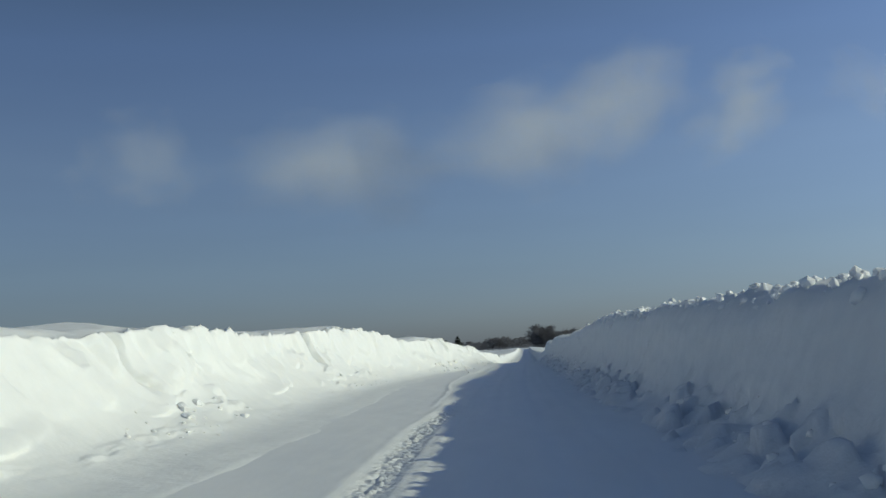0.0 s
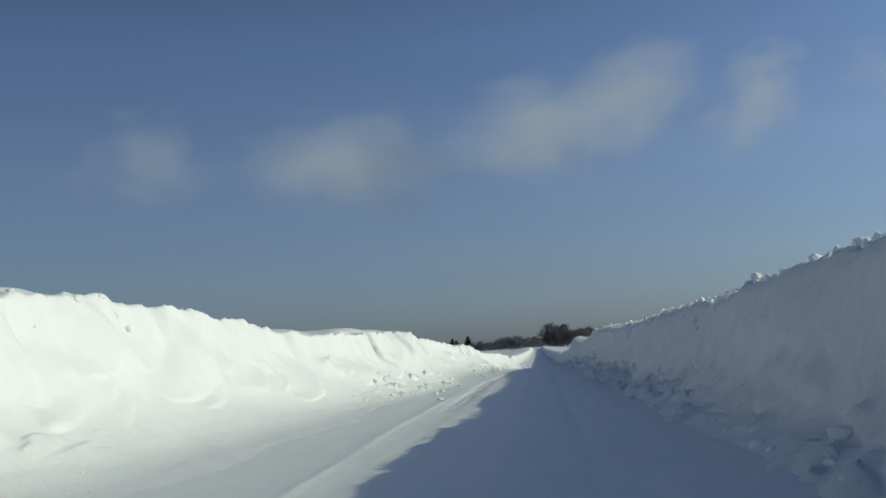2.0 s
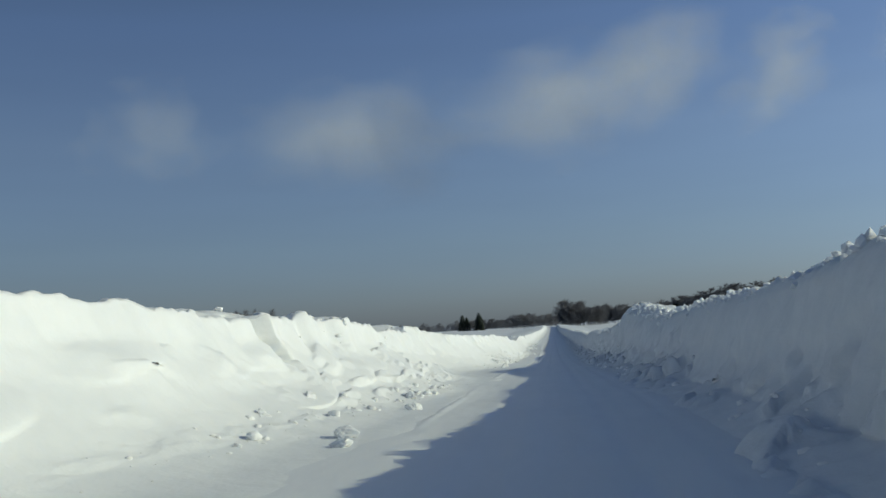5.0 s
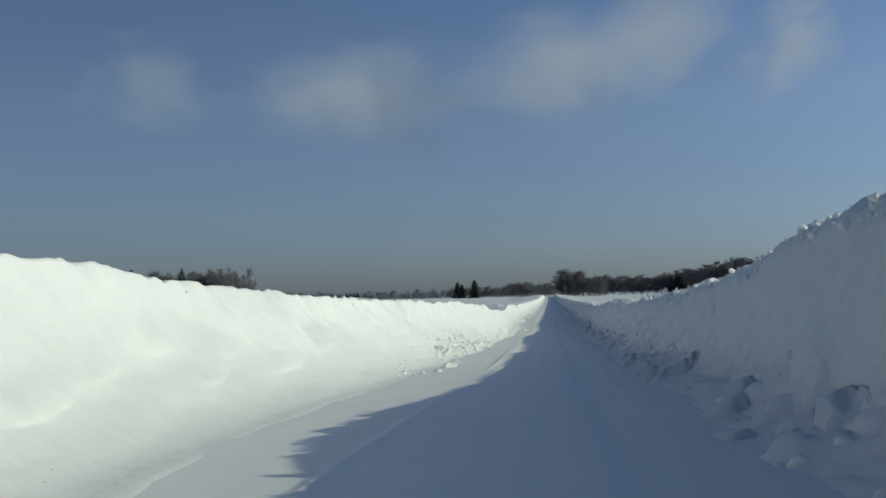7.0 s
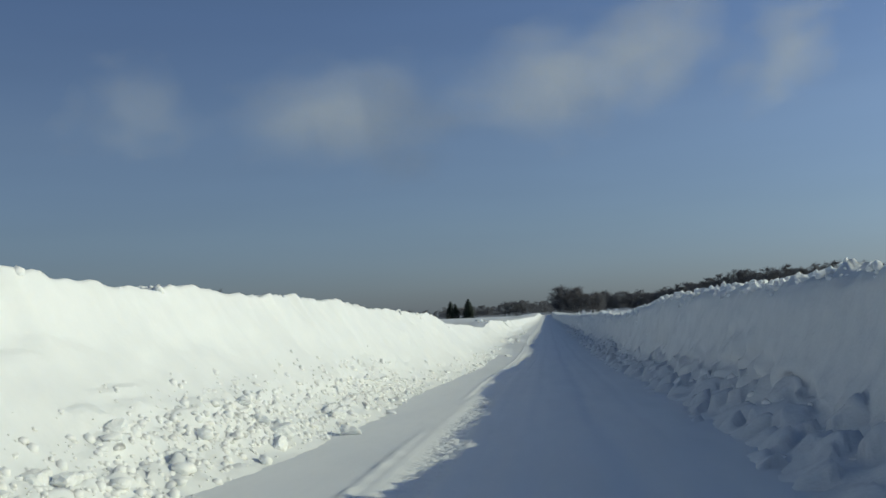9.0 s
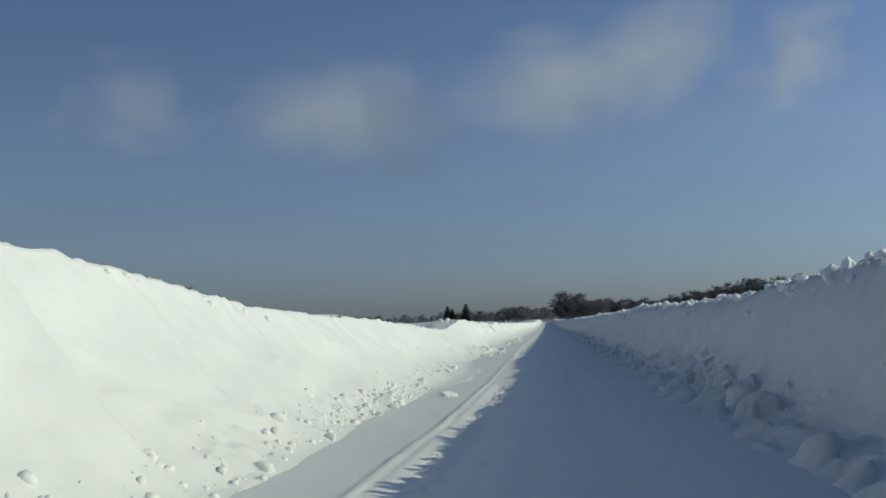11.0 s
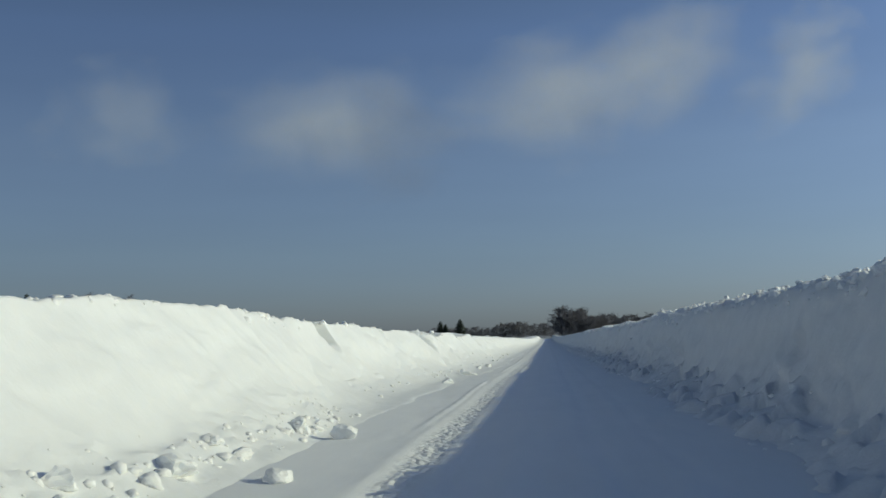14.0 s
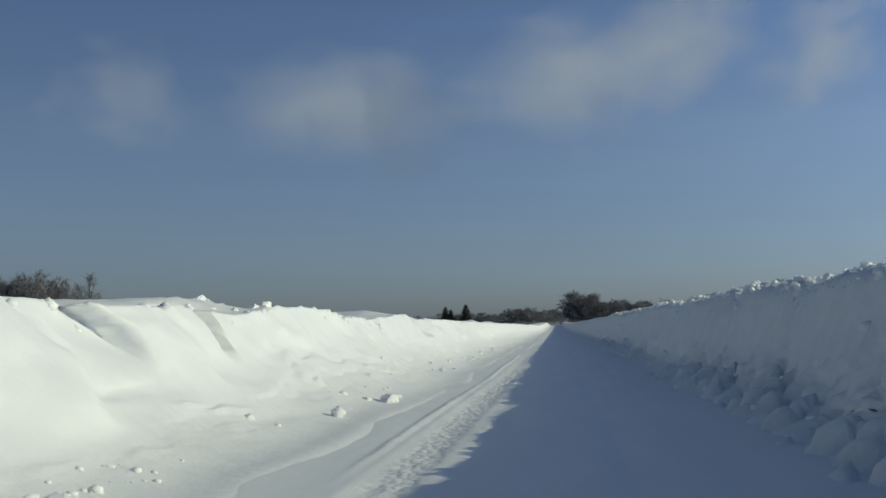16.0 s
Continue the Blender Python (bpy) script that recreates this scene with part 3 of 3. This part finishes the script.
rng = np.random.RandomState(12)
FOOT = "rough white snow block fallen at the foot of the sunlit bank"
# stretches of the left foot where the bank has shed blocks: from, to, blocks, smallest, largest, reach up the bank, crumbs
SHED = [(16, 20, 6, 0.1, 0.22, 0.5, 30), (36, 42, 4, 0.06, 0.14, 0.12, 30), (60, 78, 22, 0.1, 0.3, 0.15, 110), (91, 104, 16, 0.1, 0.3, 0.15, 150), (136, 147, 4, 0.1, 0.2, 0.1, 40),
        (147, 156, 16, 0.14, 0.4, 0.5, 200), (151, 168, 40, 0.12, 0.32, 0.42, 2600), (168, 196, 24, 0.12, 0.32, 0.15, 560), (192, 212, 22, 0.1, 0.26, 0.2, 320), (228, 240, 26, 0.12, 0.36, 0.2, 300), (248.5, 250.5, 2, 0.08, 0.13, 0.12, 28), (258.5, 262.5, 3, 0.06, 0.12, 0.12, 70), (270, 275, 3, 0.1, 0.2, 0.1, 14),
        (284, 310, 8, 0.12, 0.25, 0.15, 60)]
spots = []
n = 0
for y0, y1, count, small, large, reach, crumbs in SHED:
    for k in range(count):
        y = rng.uniform(y0, y1)
        x = float(centre(y)) - float(along(LEFT_BASE, y)) - min(abs(rng.normal(0, reach)), 0.6) + rng.uniform(-0.1, 0.28)
        snow_block(x, y, float(small + (large - small) * rng.uniform(0, 1) ** 2.2), 100 + n, FOOT, "fallen snow blocks")
        n += 1
    for k in range(crumbs):
        y = rng.uniform(y0 - 2, y1 + 2)
        x = float(centre(y)) - float(along(LEFT_BASE, y)) - min(abs(rng.normal(0, reach)), 0.95) + rng.uniform(-0.2, 0.3)
        spots.append((x, y, drop(x, y), float(0.03 + 0.13 * rng.uniform(0, 1) ** 2)))
# blocks frozen into the lower bank: from, to, count, largest
n = 0
for y0, y1, count, large in ((62, 78, 20, 0.42), (92, 104, 8, 0.3), (147, 158, 9, 0.36), (158, 196, 12, 0.3), (268, 290, 7, 0.35)):
    for k in range(count):
        y = rng.uniform(y0, y1)
        x = float(centre(y)) - float(along(LEFT_BASE, y)) - rng.uniform(0.0, 0.85)
        ob = snow_block(x, y, float(0.16 + (large - 0.16) * rng.uniform(0, 1) ** 1.5), 820 + n, "angular snow block half buried in the lower drift", "half-buried snow blocks")
        ob.matrix_basis = Matrix.Translation((0, 0, -0.04)) @ ob.matrix_basis
        n += 1
# the largest fallen blocks: x, y, size
LARGE = [(-3.22, 262.3, 0.55), (-2.92, 262.4, 0.42), (-3.15, 255.6, 0.4), (-3.47, 233.1, 0.62), (-3.8, 231.5, 0.42), (-2.64, 233.6, 0.36), (-3.03, 141.3, 0.46), (-3.02, 138.6, 0.22), (-3.42, 136.6, 0.13), (-3.34, 137.8, 0.16), (-2.97, 158.4, 0.42), (-3.48, 156.6, 0.38),
         (-4.0, 156.7, 0.34), (-2.93, 162.2, 0.26), (-3.49, 237.9, 0.42), (-2.67, 231.4, 0.36), (-2.96, 226.7, 0.3), (-3.27, 226.5, 0.34), (-2.84, 237.8, 0.4), (-2.92, 273.2, 0.36), (-2.95, 273.75, 0.32), (-3.19, 270.3, 0.26),
         (-2.72, 60.2, 0.26), (-3.25, 64.0, 0.22), (-2.99, 70.5, 0.3), (-2.18, 197.4, 0.32), (-2.86, 194.9, 0.3), (-3.05, 194.3, 0.34), (-3.04, 144.0, 0.4)]
for k, (x, y, size) in enumerate(LARGE):
    snow_block(x, y, size, 700 + k, "large rough snow block fallen beside the packed road", "fallen snow blocks")
for k, (x, y, size) in enumerate([(-3.52, 72.2, 0.3), (-3.44, 73.3, 0.28), (-3.21, 65.8, 0.22), (-5.51, 17.8, 0.5), (-5.66, 18.9, 0.4), (-5.3, 17.3, 0.34), (-2.53, 97.9, 0.34), (-2.76, 93.0, 0.4), (-2.63, 92.0, 0.3)]):
    snow_block(x, y, size, 740 + k, "rough snow block lying beside the packed road", "fallen snow blocks")
for k, (x, y, size) in enumerate([(-6.45, 273.5, 0.42), (-6.75, 273.8, 0.5), (-6.2, 274.0, 0.3), (-6.55, 274.1, 0.46), (-7.0, 274.3, 0.34), (-6.0, 276.2, 0.3), (-6.6, 277.4, 0.32)]):
    snow_block(x, y, size, 760 + k, "jagged snow block piled on top of the drifted bank", "snow blocks on the crest")
for y0, y1, count in ((96, 112, 6), (150, 156, 4), (216, 224, 3), (233, 258, 14)):
    for k in range(count):
        y = rng.uniform(y0, y1)
        x = float(centre(y)) - float(along(LEFT_BASE, y)) - rng.uniform(2.1, 3.4)
        snow_block(x, y, float(0.16 + 0.26 * rng.uniform(0, 1) ** 2), 780 + int(10 * y) % 37, "jagged snow block piled on top of the drifted bank", "snow blocks on the crest")
snow_block(-2.63, 82.3, 0.22, 904, "lone angular snow block lying on the packed road", "fallen snow blocks")
snow_block(-2.96, 84.6, 0.2, 905, "lone angular snow block lying on the packed road", "fallen snow blocks")
for k in range(110):
    y = rng.uniform(6, 300)
    x = float(centre(y)) - float(along(LEFT_BASE, y)) + abs(rng.normal(0.1, 0.3))
    spots.append((x, y, drop(x, y), float(rng.uniform(0.02, 0.05))))
rubble("snow_rubble", spots, "small lit crumbs of snow along the bank foot", 1)
# crumbs lying on top of the left bank
spots = []
for k in range(2600):
    y = rng.uniform(6, 310)
    if vnoise(y / 5, 4.5, 72) < 0.0:
        continue
    x = float(centre(y)) - float(along(LEFT_BASE, y)) - 2.7 + 1.0 * rng.uniform(0, 1)
    spots.append((x, y, drop(x, y), float(0.05 + 0.2 * rng.uniform(0, 1) ** 3)))
rubble("snow_rubble", spots, "scattered snow crumbs on top of the drifted bank", 4)
# crumbled crest and foot of the right bank
for k in range(70):
    y = rng.uniform(6, 290)
    x = float(centre(y)) + float(along(RIGHT_BASE, y)) + rng.uniform(1.25, 1.8)
    snow_block(x, y, float(0.12 + 0.2 * rng.uniform(0, 1) ** 2.4), 300 + k, "rough snow block lying on the crumbled bank crest", "snow blocks on the crest")
spots = []
for k in range(6500):
    y = rng.uniform(4, 330)
    x = float(centre(y)) + float(along(RIGHT_BASE, y)) + 1.12 + 1.2 * rng.uniform(0, 1) ** 1.3
    spots.append((x, y, drop(x, y), float(0.04 + 0.17 * rng.uniform(0, 1) ** 2.2)))
for k in range(520):
    y = rng.uniform(6, 300)
    x = float(centre(y)) + float(along(RIGHT_BASE, y)) + rng.uniform(1.25, 1.8)
    spots.append((x, y, drop(x, y), float(0.08 + 0.14 * rng.uniform(0, 1) ** 2.5)))
rubble("snow_rubble", spots, "small crumbs of snow scattered over the ploughed crest", 2, 1.15, 0.2, False)
spots = []
for k in range(700):
    y = rng.uniform(4, 330)
    x = float(centre(y)) + float(along(RIGHT_BASE, y)) + rng.normal(0.2, 0.3)
    spots.append((x, y, drop(x, y), float(0.05 + 0.2 * rng.uniform(0, 1) ** 2)))
rubble("snow_rubble", spots, "shaded crumbs of snow along the bank foot", 3)


# ---- trees ----
def limb(vs, fs, a, b, ra, rb, sides=3):
    a, b = np.asarray(a, float), np.asarray(b, float)
    d = b - a
    d = d / max(np.linalg.norm(d), 1e-6)
    p = np.cross(d, (0.3, 0.8, 0.52))
    p /= np.linalg.norm(p)
    q = np.cross(d, p)
    n = len(vs)
    for c, r in ((a, ra), (b, rb)):
        for k in range(sides):
            t = 2 * math.pi * k / sides
            vs.append(c + r * (math.cos(t) * p + math.sin(t) * q))
    for k in range(sides):
        j = (k + 1) % sides
        fs.append((n + k, n + j, n + sides + j))
        fs.append((n + k, n + sides + j, n + sides + k))


def blade(vs, fs, a, b, w, rng):
    """A thin twig."""
    side = np.cross(b - a, (rng.normal(), rng.normal(), rng.normal()))
    side *= w / max(np.linalg.norm(side), 1e-6)
    n = len(vs)
    vs.extend([a + side, a - side, b])
    fs.append((n, n + 1, n + 2))


def bare_tree(seed, height, spread, upright=1.0, low=0.12, twigs=None, limbs=22, sprays=16, thick=0.085):
    """Bare broadleaf tree: trunk with limbs, and a crown of many fine twigs."""
    rng = np.random.RandomState(seed)
    tv, tf, cv, cf = [], [], [], []
    fork = height * low
    limb(tv, tf, (0, 0, -0.6), (0, 0, fork), height * 0.016, height * 0.013, 6)
    top = np.array((rng.normal(0, 0.03) * height, rng.normal(0, 0.03) * height, height * 0.9))
    limb(tv, tf, (0, 0, fork), top, height * 0.013, height * 0.003, 5)
    middle, tall = height * (0.5 + 0.5 * low), height * (0.5 - 0.5 * low)
    lobes = [(rng.uniform(0, 6.28), rng.uniform(-0.6, 0.9), rng.uniform(0.75, 1.05)) for _ in range(5)]
    for k in range(limbs):
        t, u = rng.uniform(0, 6.28), rng.uniform(-0.75, 1.0)
        far = rng.uniform(0.75, 1.0)
        for at, up, size in lobes:
            far = max(far, size * (1 - 0.5 * abs(math.sin((t - at) / 2)) - 0.3 * abs(u - up)))
        ring = math.sqrt(max(1 - u * u, 0.02)) * far
        b = np.array((math.cos(t) * spread * ring, math.sin(t) * spread * ring, middle + tall * u * far))
        a = np.array((0, 0, fork)) + (top - (0, 0, fork)) * np.clip((b[2] - spread * ring * upright - fork) / (height * 0.9 - fork), 0, 0.9)
        limb(tv, tf, a, b, height * 0.006, height * 0.0015, 3)
        for m in range(sprays):
            q = a + (b - a) * rng.uniform(0.1, 1.0) ** 0.6
            d = np.array((rng.normal(), rng.normal(), rng.normal() * 0.7 + 0.5 * upright))
            d *= rng.uniform(0.06, 0.13) * height / np.linalg.norm(d)
            blade(cv, cf, q, q + d, thick, rng)
            for _ in range(2):
                e2 = q + d * rng.uniform(0.2, 0.95)
                g = np.array((rng.normal(), rng.normal(), rng.normal() * 0.6 + 0.5 * upright)) * height * 0.04
                blade(cv, cf, e2, e2 + g, thick * 0.9, rng)
    return mesh_from("trunk", tv, tf, TRUNK), mesh_from("crown", cv, cf, twigs or TWIGS)


def spruce(seed, height, spread):
    """Spruce: straight trunk, drooping whorls of needle sprays."""
    rng = np.random.RandomState(seed)
    tv, tf, cv, cf = [], [], [], []
    limb(tv, tf, (0, 0, -0.5), (0, 0, height), height * 0.014, height * 0.002, 6)
    z = height * 0.08
    while z < height:
        r = spread * (1 - z / height) ** 0.55 * rng.uniform(0.8, 1.1) + 0.1
        for k in range(11):
            t = rng.uniform(0, 6.28)
            d = np.array((math.cos(t), math.sin(t), 0))
            s = np.array((-d[1], d[0], 0))
            rr = r * rng.uniform(0.7, 1.1)
            for m in range(3):
                a = d * rr * (m / 3.2) + (0, 0, z - 0.25 * rr * m / 3)
                b = d * rr * ((m + 1.3) / 3.2) + (0, 0, z - 0.3 * rr * (m + 1) / 3)
                wd = 0.16 * rr + 0.12
                n = len(cv)
                cv.extend([a + s * wd, a - s * wd, b + s * rng.normal(0, 0.1), a + (0, 0, -0.35 * wd - 0.2)])
                cf.extend([(n, n + 1, n + 2), (n, n + 2, n + 3), (n + 1, n + 3, n + 2)])
        z += height * 0.028
    return mesh_from("trunk", tv, tf, TRUNK), mesh_from("crown", cv, cf, NEEDLES)


def tree_thing(meshes, label, group):
    root = new("tree")
    for me in meshes:
        ob = new(me.name.split(".")[0], me)
        ob.parent = root
    root.empty_display_size = 0.5
    return tagged(root, label, "tree", group)


KINDS = {"bare": [], "birch": [], "bush": [], "spruce": []}
for k in range(6):
    KINDS["bare"].append(bare_tree(20 + k, 14.0, 3.9 + 0.5 * (k % 3), 0.8, 0.08, None, 34, 14, 0.075))
for k in range(4):
    KINDS["birch"].append(bare_tree(30 + k, 14.0, 2.3 + 0.3 * (k % 3), 2.2, 0.15, BIRCH_TWIGS, 28, 23, 0.04))
for k in range(3):
    KINDS["bush"].append(bare_tree(36 + k, 14.0, 7.5, 0.8, 0.02))
for k in range(2):
    KINDS["spruce"].append(spruce(40 + k, 14.0, 3.9))


def plant(kind, x, y, height, seed, label, group, wide=1.0):
    rng = random.Random(seed)
    root = tree_thing(KINDS[kind][rng.randrange(len(KINDS[kind]))], label, group)
    s = height / 14.0
    root.matrix_basis = Matrix.Translation((x, y, float(ground_z(x, y)))) @ pose(0, 0, 0, 0, 0, rng.uniform(0, 360)) @ Matrix.Diagonal((s * wide, s * wide, s, 1))
    return root


WOODS = []


def wood(kind, x0, x1, y, deep, low, high, count, seed, wide=1.0):
    """Far trees that nobody could count: gathered for one joined object."""
    rng = random.Random(seed)
    for k in range(count):
        x, yy, tall = x0 + (x1 - x0) * (k + rng.uniform(0.1, 0.9)) / count, y + rng.uniform(-deep, deep), rng.uniform(low, high) / 14.0
        me = rng.choice(KINDS[kind])[1]
        v = np.empty(len(me.vertices) * 3, np.float32)
        me.vertices.foreach_get("co", v)
        t = rng.uniform(0, 6.28)
        v = v.reshape(-1, 3) * (tall * wide, tall * wide, tall)
        c, d = math.cos(t), math.sin(t)
        WOODS.append(np.stack([v[:, 0] * c - v[:, 1] * d + x, v[:, 0] * d + v[:, 1] * c + yy, v[:, 2] + float(ground_z(x, yy))], 1))


def stand(kind, x0, x1, y, deep, low, high, count, seed, label, group, wide=1.0):
    rng = random.Random(seed)
    for k in range(count):
        plant(kind, x0 + (x1 - x0) * (k + rng.uniform(0.1, 0.9)) / count, y + rng.uniform(-deep, deep), rng.uniform(low, high), seed * 100 + k, label, group, wide)


BARE = "bare grey-brown broadleaf tree at the edge of the field"
DARK = "dark green spruce standing among bare trees"
wood("bare", -300, -92, 1000, 14, 6, 9.5, 70, 1, 1.6)
wood("bare", -92, -36, 1000, 12, 7, 11.5, 30, 2, 1.5)
wood("bush", -300, 6, 985, 5, 3.5, 6, 50, 21, 1.2)
plant("spruce", -80.5, 984, 15.0, 61, DARK, "far spruces", 1.6)
plant("spruce", -77, 988, 13.0, 64, DARK, "far spruces", 1.6)
plant("spruce", -65.5, 984, 16.5, 62, DARK, "far spruces", 1.6)
stand("bare", -36, -16, 995, 10, 12, 15, 9, 3, BARE, "trees of the far wood", 1.3)
wood("bare", -16, 6, 1000, 10, 10, 13, 12, 4, 1.3)
stand("bare", 8, 27, 900, 10, 17.5, 22, 15, 5, BARE, "trees of the dark clump", 1.3)
stand("bare", 29, 41, 900, 9, 13, 17, 9, 6, BARE, "trees of the dark clump", 1.3)
wood("bush", 6, 44, 890, 4, 5, 8, 12, 22, 1.1)
wood("bare", 42, 125, 1000, 12, 13, 19, 56, 7, 1.4)
wood("bush", 44, 130, 985, 4, 4, 7, 20, 23, 1.2)
stand("spruce", 104, 116, 988, 5, 13, 16, 4, 8, DARK, "far spruces", 1.3)
stand("bare", 116, 330, 960, 14, 12, 19, 76, 9, BARE, "trees on the rise", 1.5)
wood("bare", 116, 330, 970, 10, 9, 15, 60, 25, 1.6)
wood("bush", 116, 330, 945, 6, 5, 9, 40, 26, 1.4)
stand("birch", -153, -120, 490, 14, 11.5, 16.3, 66, 10, "slender bare birch in a winter wood", "trees of the near wood", 1.15)
stand("birch", -188, -155, 492, 16, 8.5, 12.5, 34, 14, "slender bare birch in a winter wood", "trees of the near wood", 1.15)
plant("spruce", -140.5, 482, 16.8, 63, DARK, "spruces of the near wood", 0.9)
stand("spruce", -172, -156, 484, 6, 15, 17.5, 3, 13, DARK, "spruces of the near wood")
stand("birch", -290, -190, 500, 18, 8.5, 13, 46, 11, "slender bare birch in a winter wood", "trees of the near wood", 1.2)
wood("bush", -285, -119, 474, 4, 2.5, 5, 34, 24, 0.9)
stand("spruce", -76.4, -70.6, 480, 1.2, 4.6, 5.6, 7, 12, "dark young spruce in a small thicket on the field", "spruce thicket", 1.5)


def marker_pole(x, y, height):
    """A bare wooden pole with a short crosspiece."""
    root = new("pole")
    root.matrix_basis = Matrix.Translation((x, y, float(ground_z(x, y))))
    vs, fs = [], []
    limb(vs, fs, (0, 0, -0.5), (0, 0, height), 0.13, 0.09, 8)
    ob = new("post", mesh_from("post", vs, fs, TRUNK))
    ob.parent = root
    vs, fs = [], []
    limb(vs, fs, (-0.5, 0, height - 0.35), (0.5, 0, height - 0.35), 0.06, 0.06, 6)
    ob = new("crosspiece", mesh_from("crosspiece", vs, fs, TRUNK))
    ob.parent = root
    return tagged(root, "thin weathered wooden pole standing in the field", "pole")


marker_pole(-79, 461, 5.0)
verts = np.concatenate(WOODS)
tagged(new("woodland", mesh_from("woodland", verts, np.arange(len(verts)).reshape(-1, 3), TWIGS)), "grey leafless woodland and scrub along the far field edge", "woodland", kind="stuff")


# ---- clouds ----
def cloud_material(name, seed, dense):
    m, nodes, links, bsdf = material(name)
    nodes.remove(bsdf)
    out = nodes["Material Output"]
    coord = nodes.new("ShaderNodeTexCoord")
    n1 = nodes.new("ShaderNodeTexNoise")
    n1.noise_dimensions = "4D"
    n1.inputs["W"].default_value = seed
    n1.inputs["Scale"].default_value = 1.7
    n1.inputs["Detail"].default_value = 4.0
    n1.inputs["Roughness"].default_value = 0.45
    links.new(coord.outputs["Object"], n1.inputs["Vector"])
    length = nodes.new("ShaderNodeVectorMath")
    length.operation = "LENGTH"
    links.new(coord.outputs["Object"], length.inputs[0])
    d = nodes.new("ShaderNodeMath")
    d.operation = "MULTIPLY_ADD"
    d.inputs[1].default_value = 1.6
    links.new(n1.outputs["Fac"], d.inputs[0])
    inv = nodes.new("ShaderNodeMath")
    inv.operation = "MULTIPLY"
    inv.inputs[1].default_value = -1.0
    links.new(length.outputs["Value"], inv.inputs[0])
    links.new(inv.outputs[0], d.inputs[2])
    ramp = nodes.new("ShaderNodeMapRange")
    ramp.interpolation_type = "SMOOTHSTEP"
    ramp.inputs["From Min"].default_value = -0.18
    ramp.inputs["From Max"].default_value = 0.78
    ramp.inputs["To Max"].default_value = dense
    links.new(d.outputs[0], ramp.inputs["Value"])
    tr = nodes.new("ShaderNodeBsdfTransparent")
    body = nodes.new("ShaderNodeBsdfTranslucent")
    body.inputs["Color"].default_value = (0.9, 0.9, 0.88, 1)
    lit = nodes.new("ShaderNodeBsdfDiffuse")
    lit.inputs["Color"].default_value = (0.9, 0.9, 0.88, 1)
    both = nodes.new("ShaderNodeMixShader")
    links.new(body.outputs[0], both.inputs[1])
    links.new(lit.outputs[0], both.inputs[2])
    mix = nodes.new("ShaderNodeMixShader")
    links.new(ramp.outputs[0], mix.inputs[0])
    links.new(tr.outputs[0], mix.inputs[1])
    links.new(both.outputs[0], mix.inputs[2])
    links.new(mix.outputs[0], out.inputs["Surface"])
    return m


def cloud(x, y, z, wide, tall, seed, lean=0.0, dense=0.5, sheets=1):
    """A loose fair-weather cloud: soft uneven sheets, one behind the other."""
    root = new("cloud")
    root.matrix_basis = pose(x, y, z, 0, lean, 32)
    s = np.linspace(-1.5, 1.5, 33)
    A, B = np.meshgrid(s, s)
    for k in range(sheets):
        me = grid_mesh("wisp", A, 0.12 * (A * A + B * B), B, cloud_material("cloud_vapour", seed * 3.7 + k, dense))
        ob = new("wisp", me)
        ob.parent = root
        ob.matrix_basis = pose(k * 0.07 * wide, k * 60.0, -k * 0.05 * tall, 0, 0, 0) @ Matrix.Diagonal((wide * 1.18, 60, tall, 1))
    return tagged(root, "soft hazy white cloud drifting low in a blue sky", "cloud", "fair-weather clouds", "structure")


cloud(-295, 1800, 364, 215, 118, 3, -4, 0.24, 3)
cloud(-690, 1800, 388, 118, 112, 5, -20, 0.24)
cloud(62, 1800, 402, 215, 112, 7, -12, 0.24, 3)
cloud(252, 1980, 500, 190, 125, 9, -22, 0.27, 2)
cloud(430, 1800, 402, 125, 76, 12, -26, 0.24, 2)
cloud(458, 1825, 486, 95, 58, 17, -10, 0.22, 2)
cloud(640, 1800, 440, 95, 80, 15, 0, 0.22)
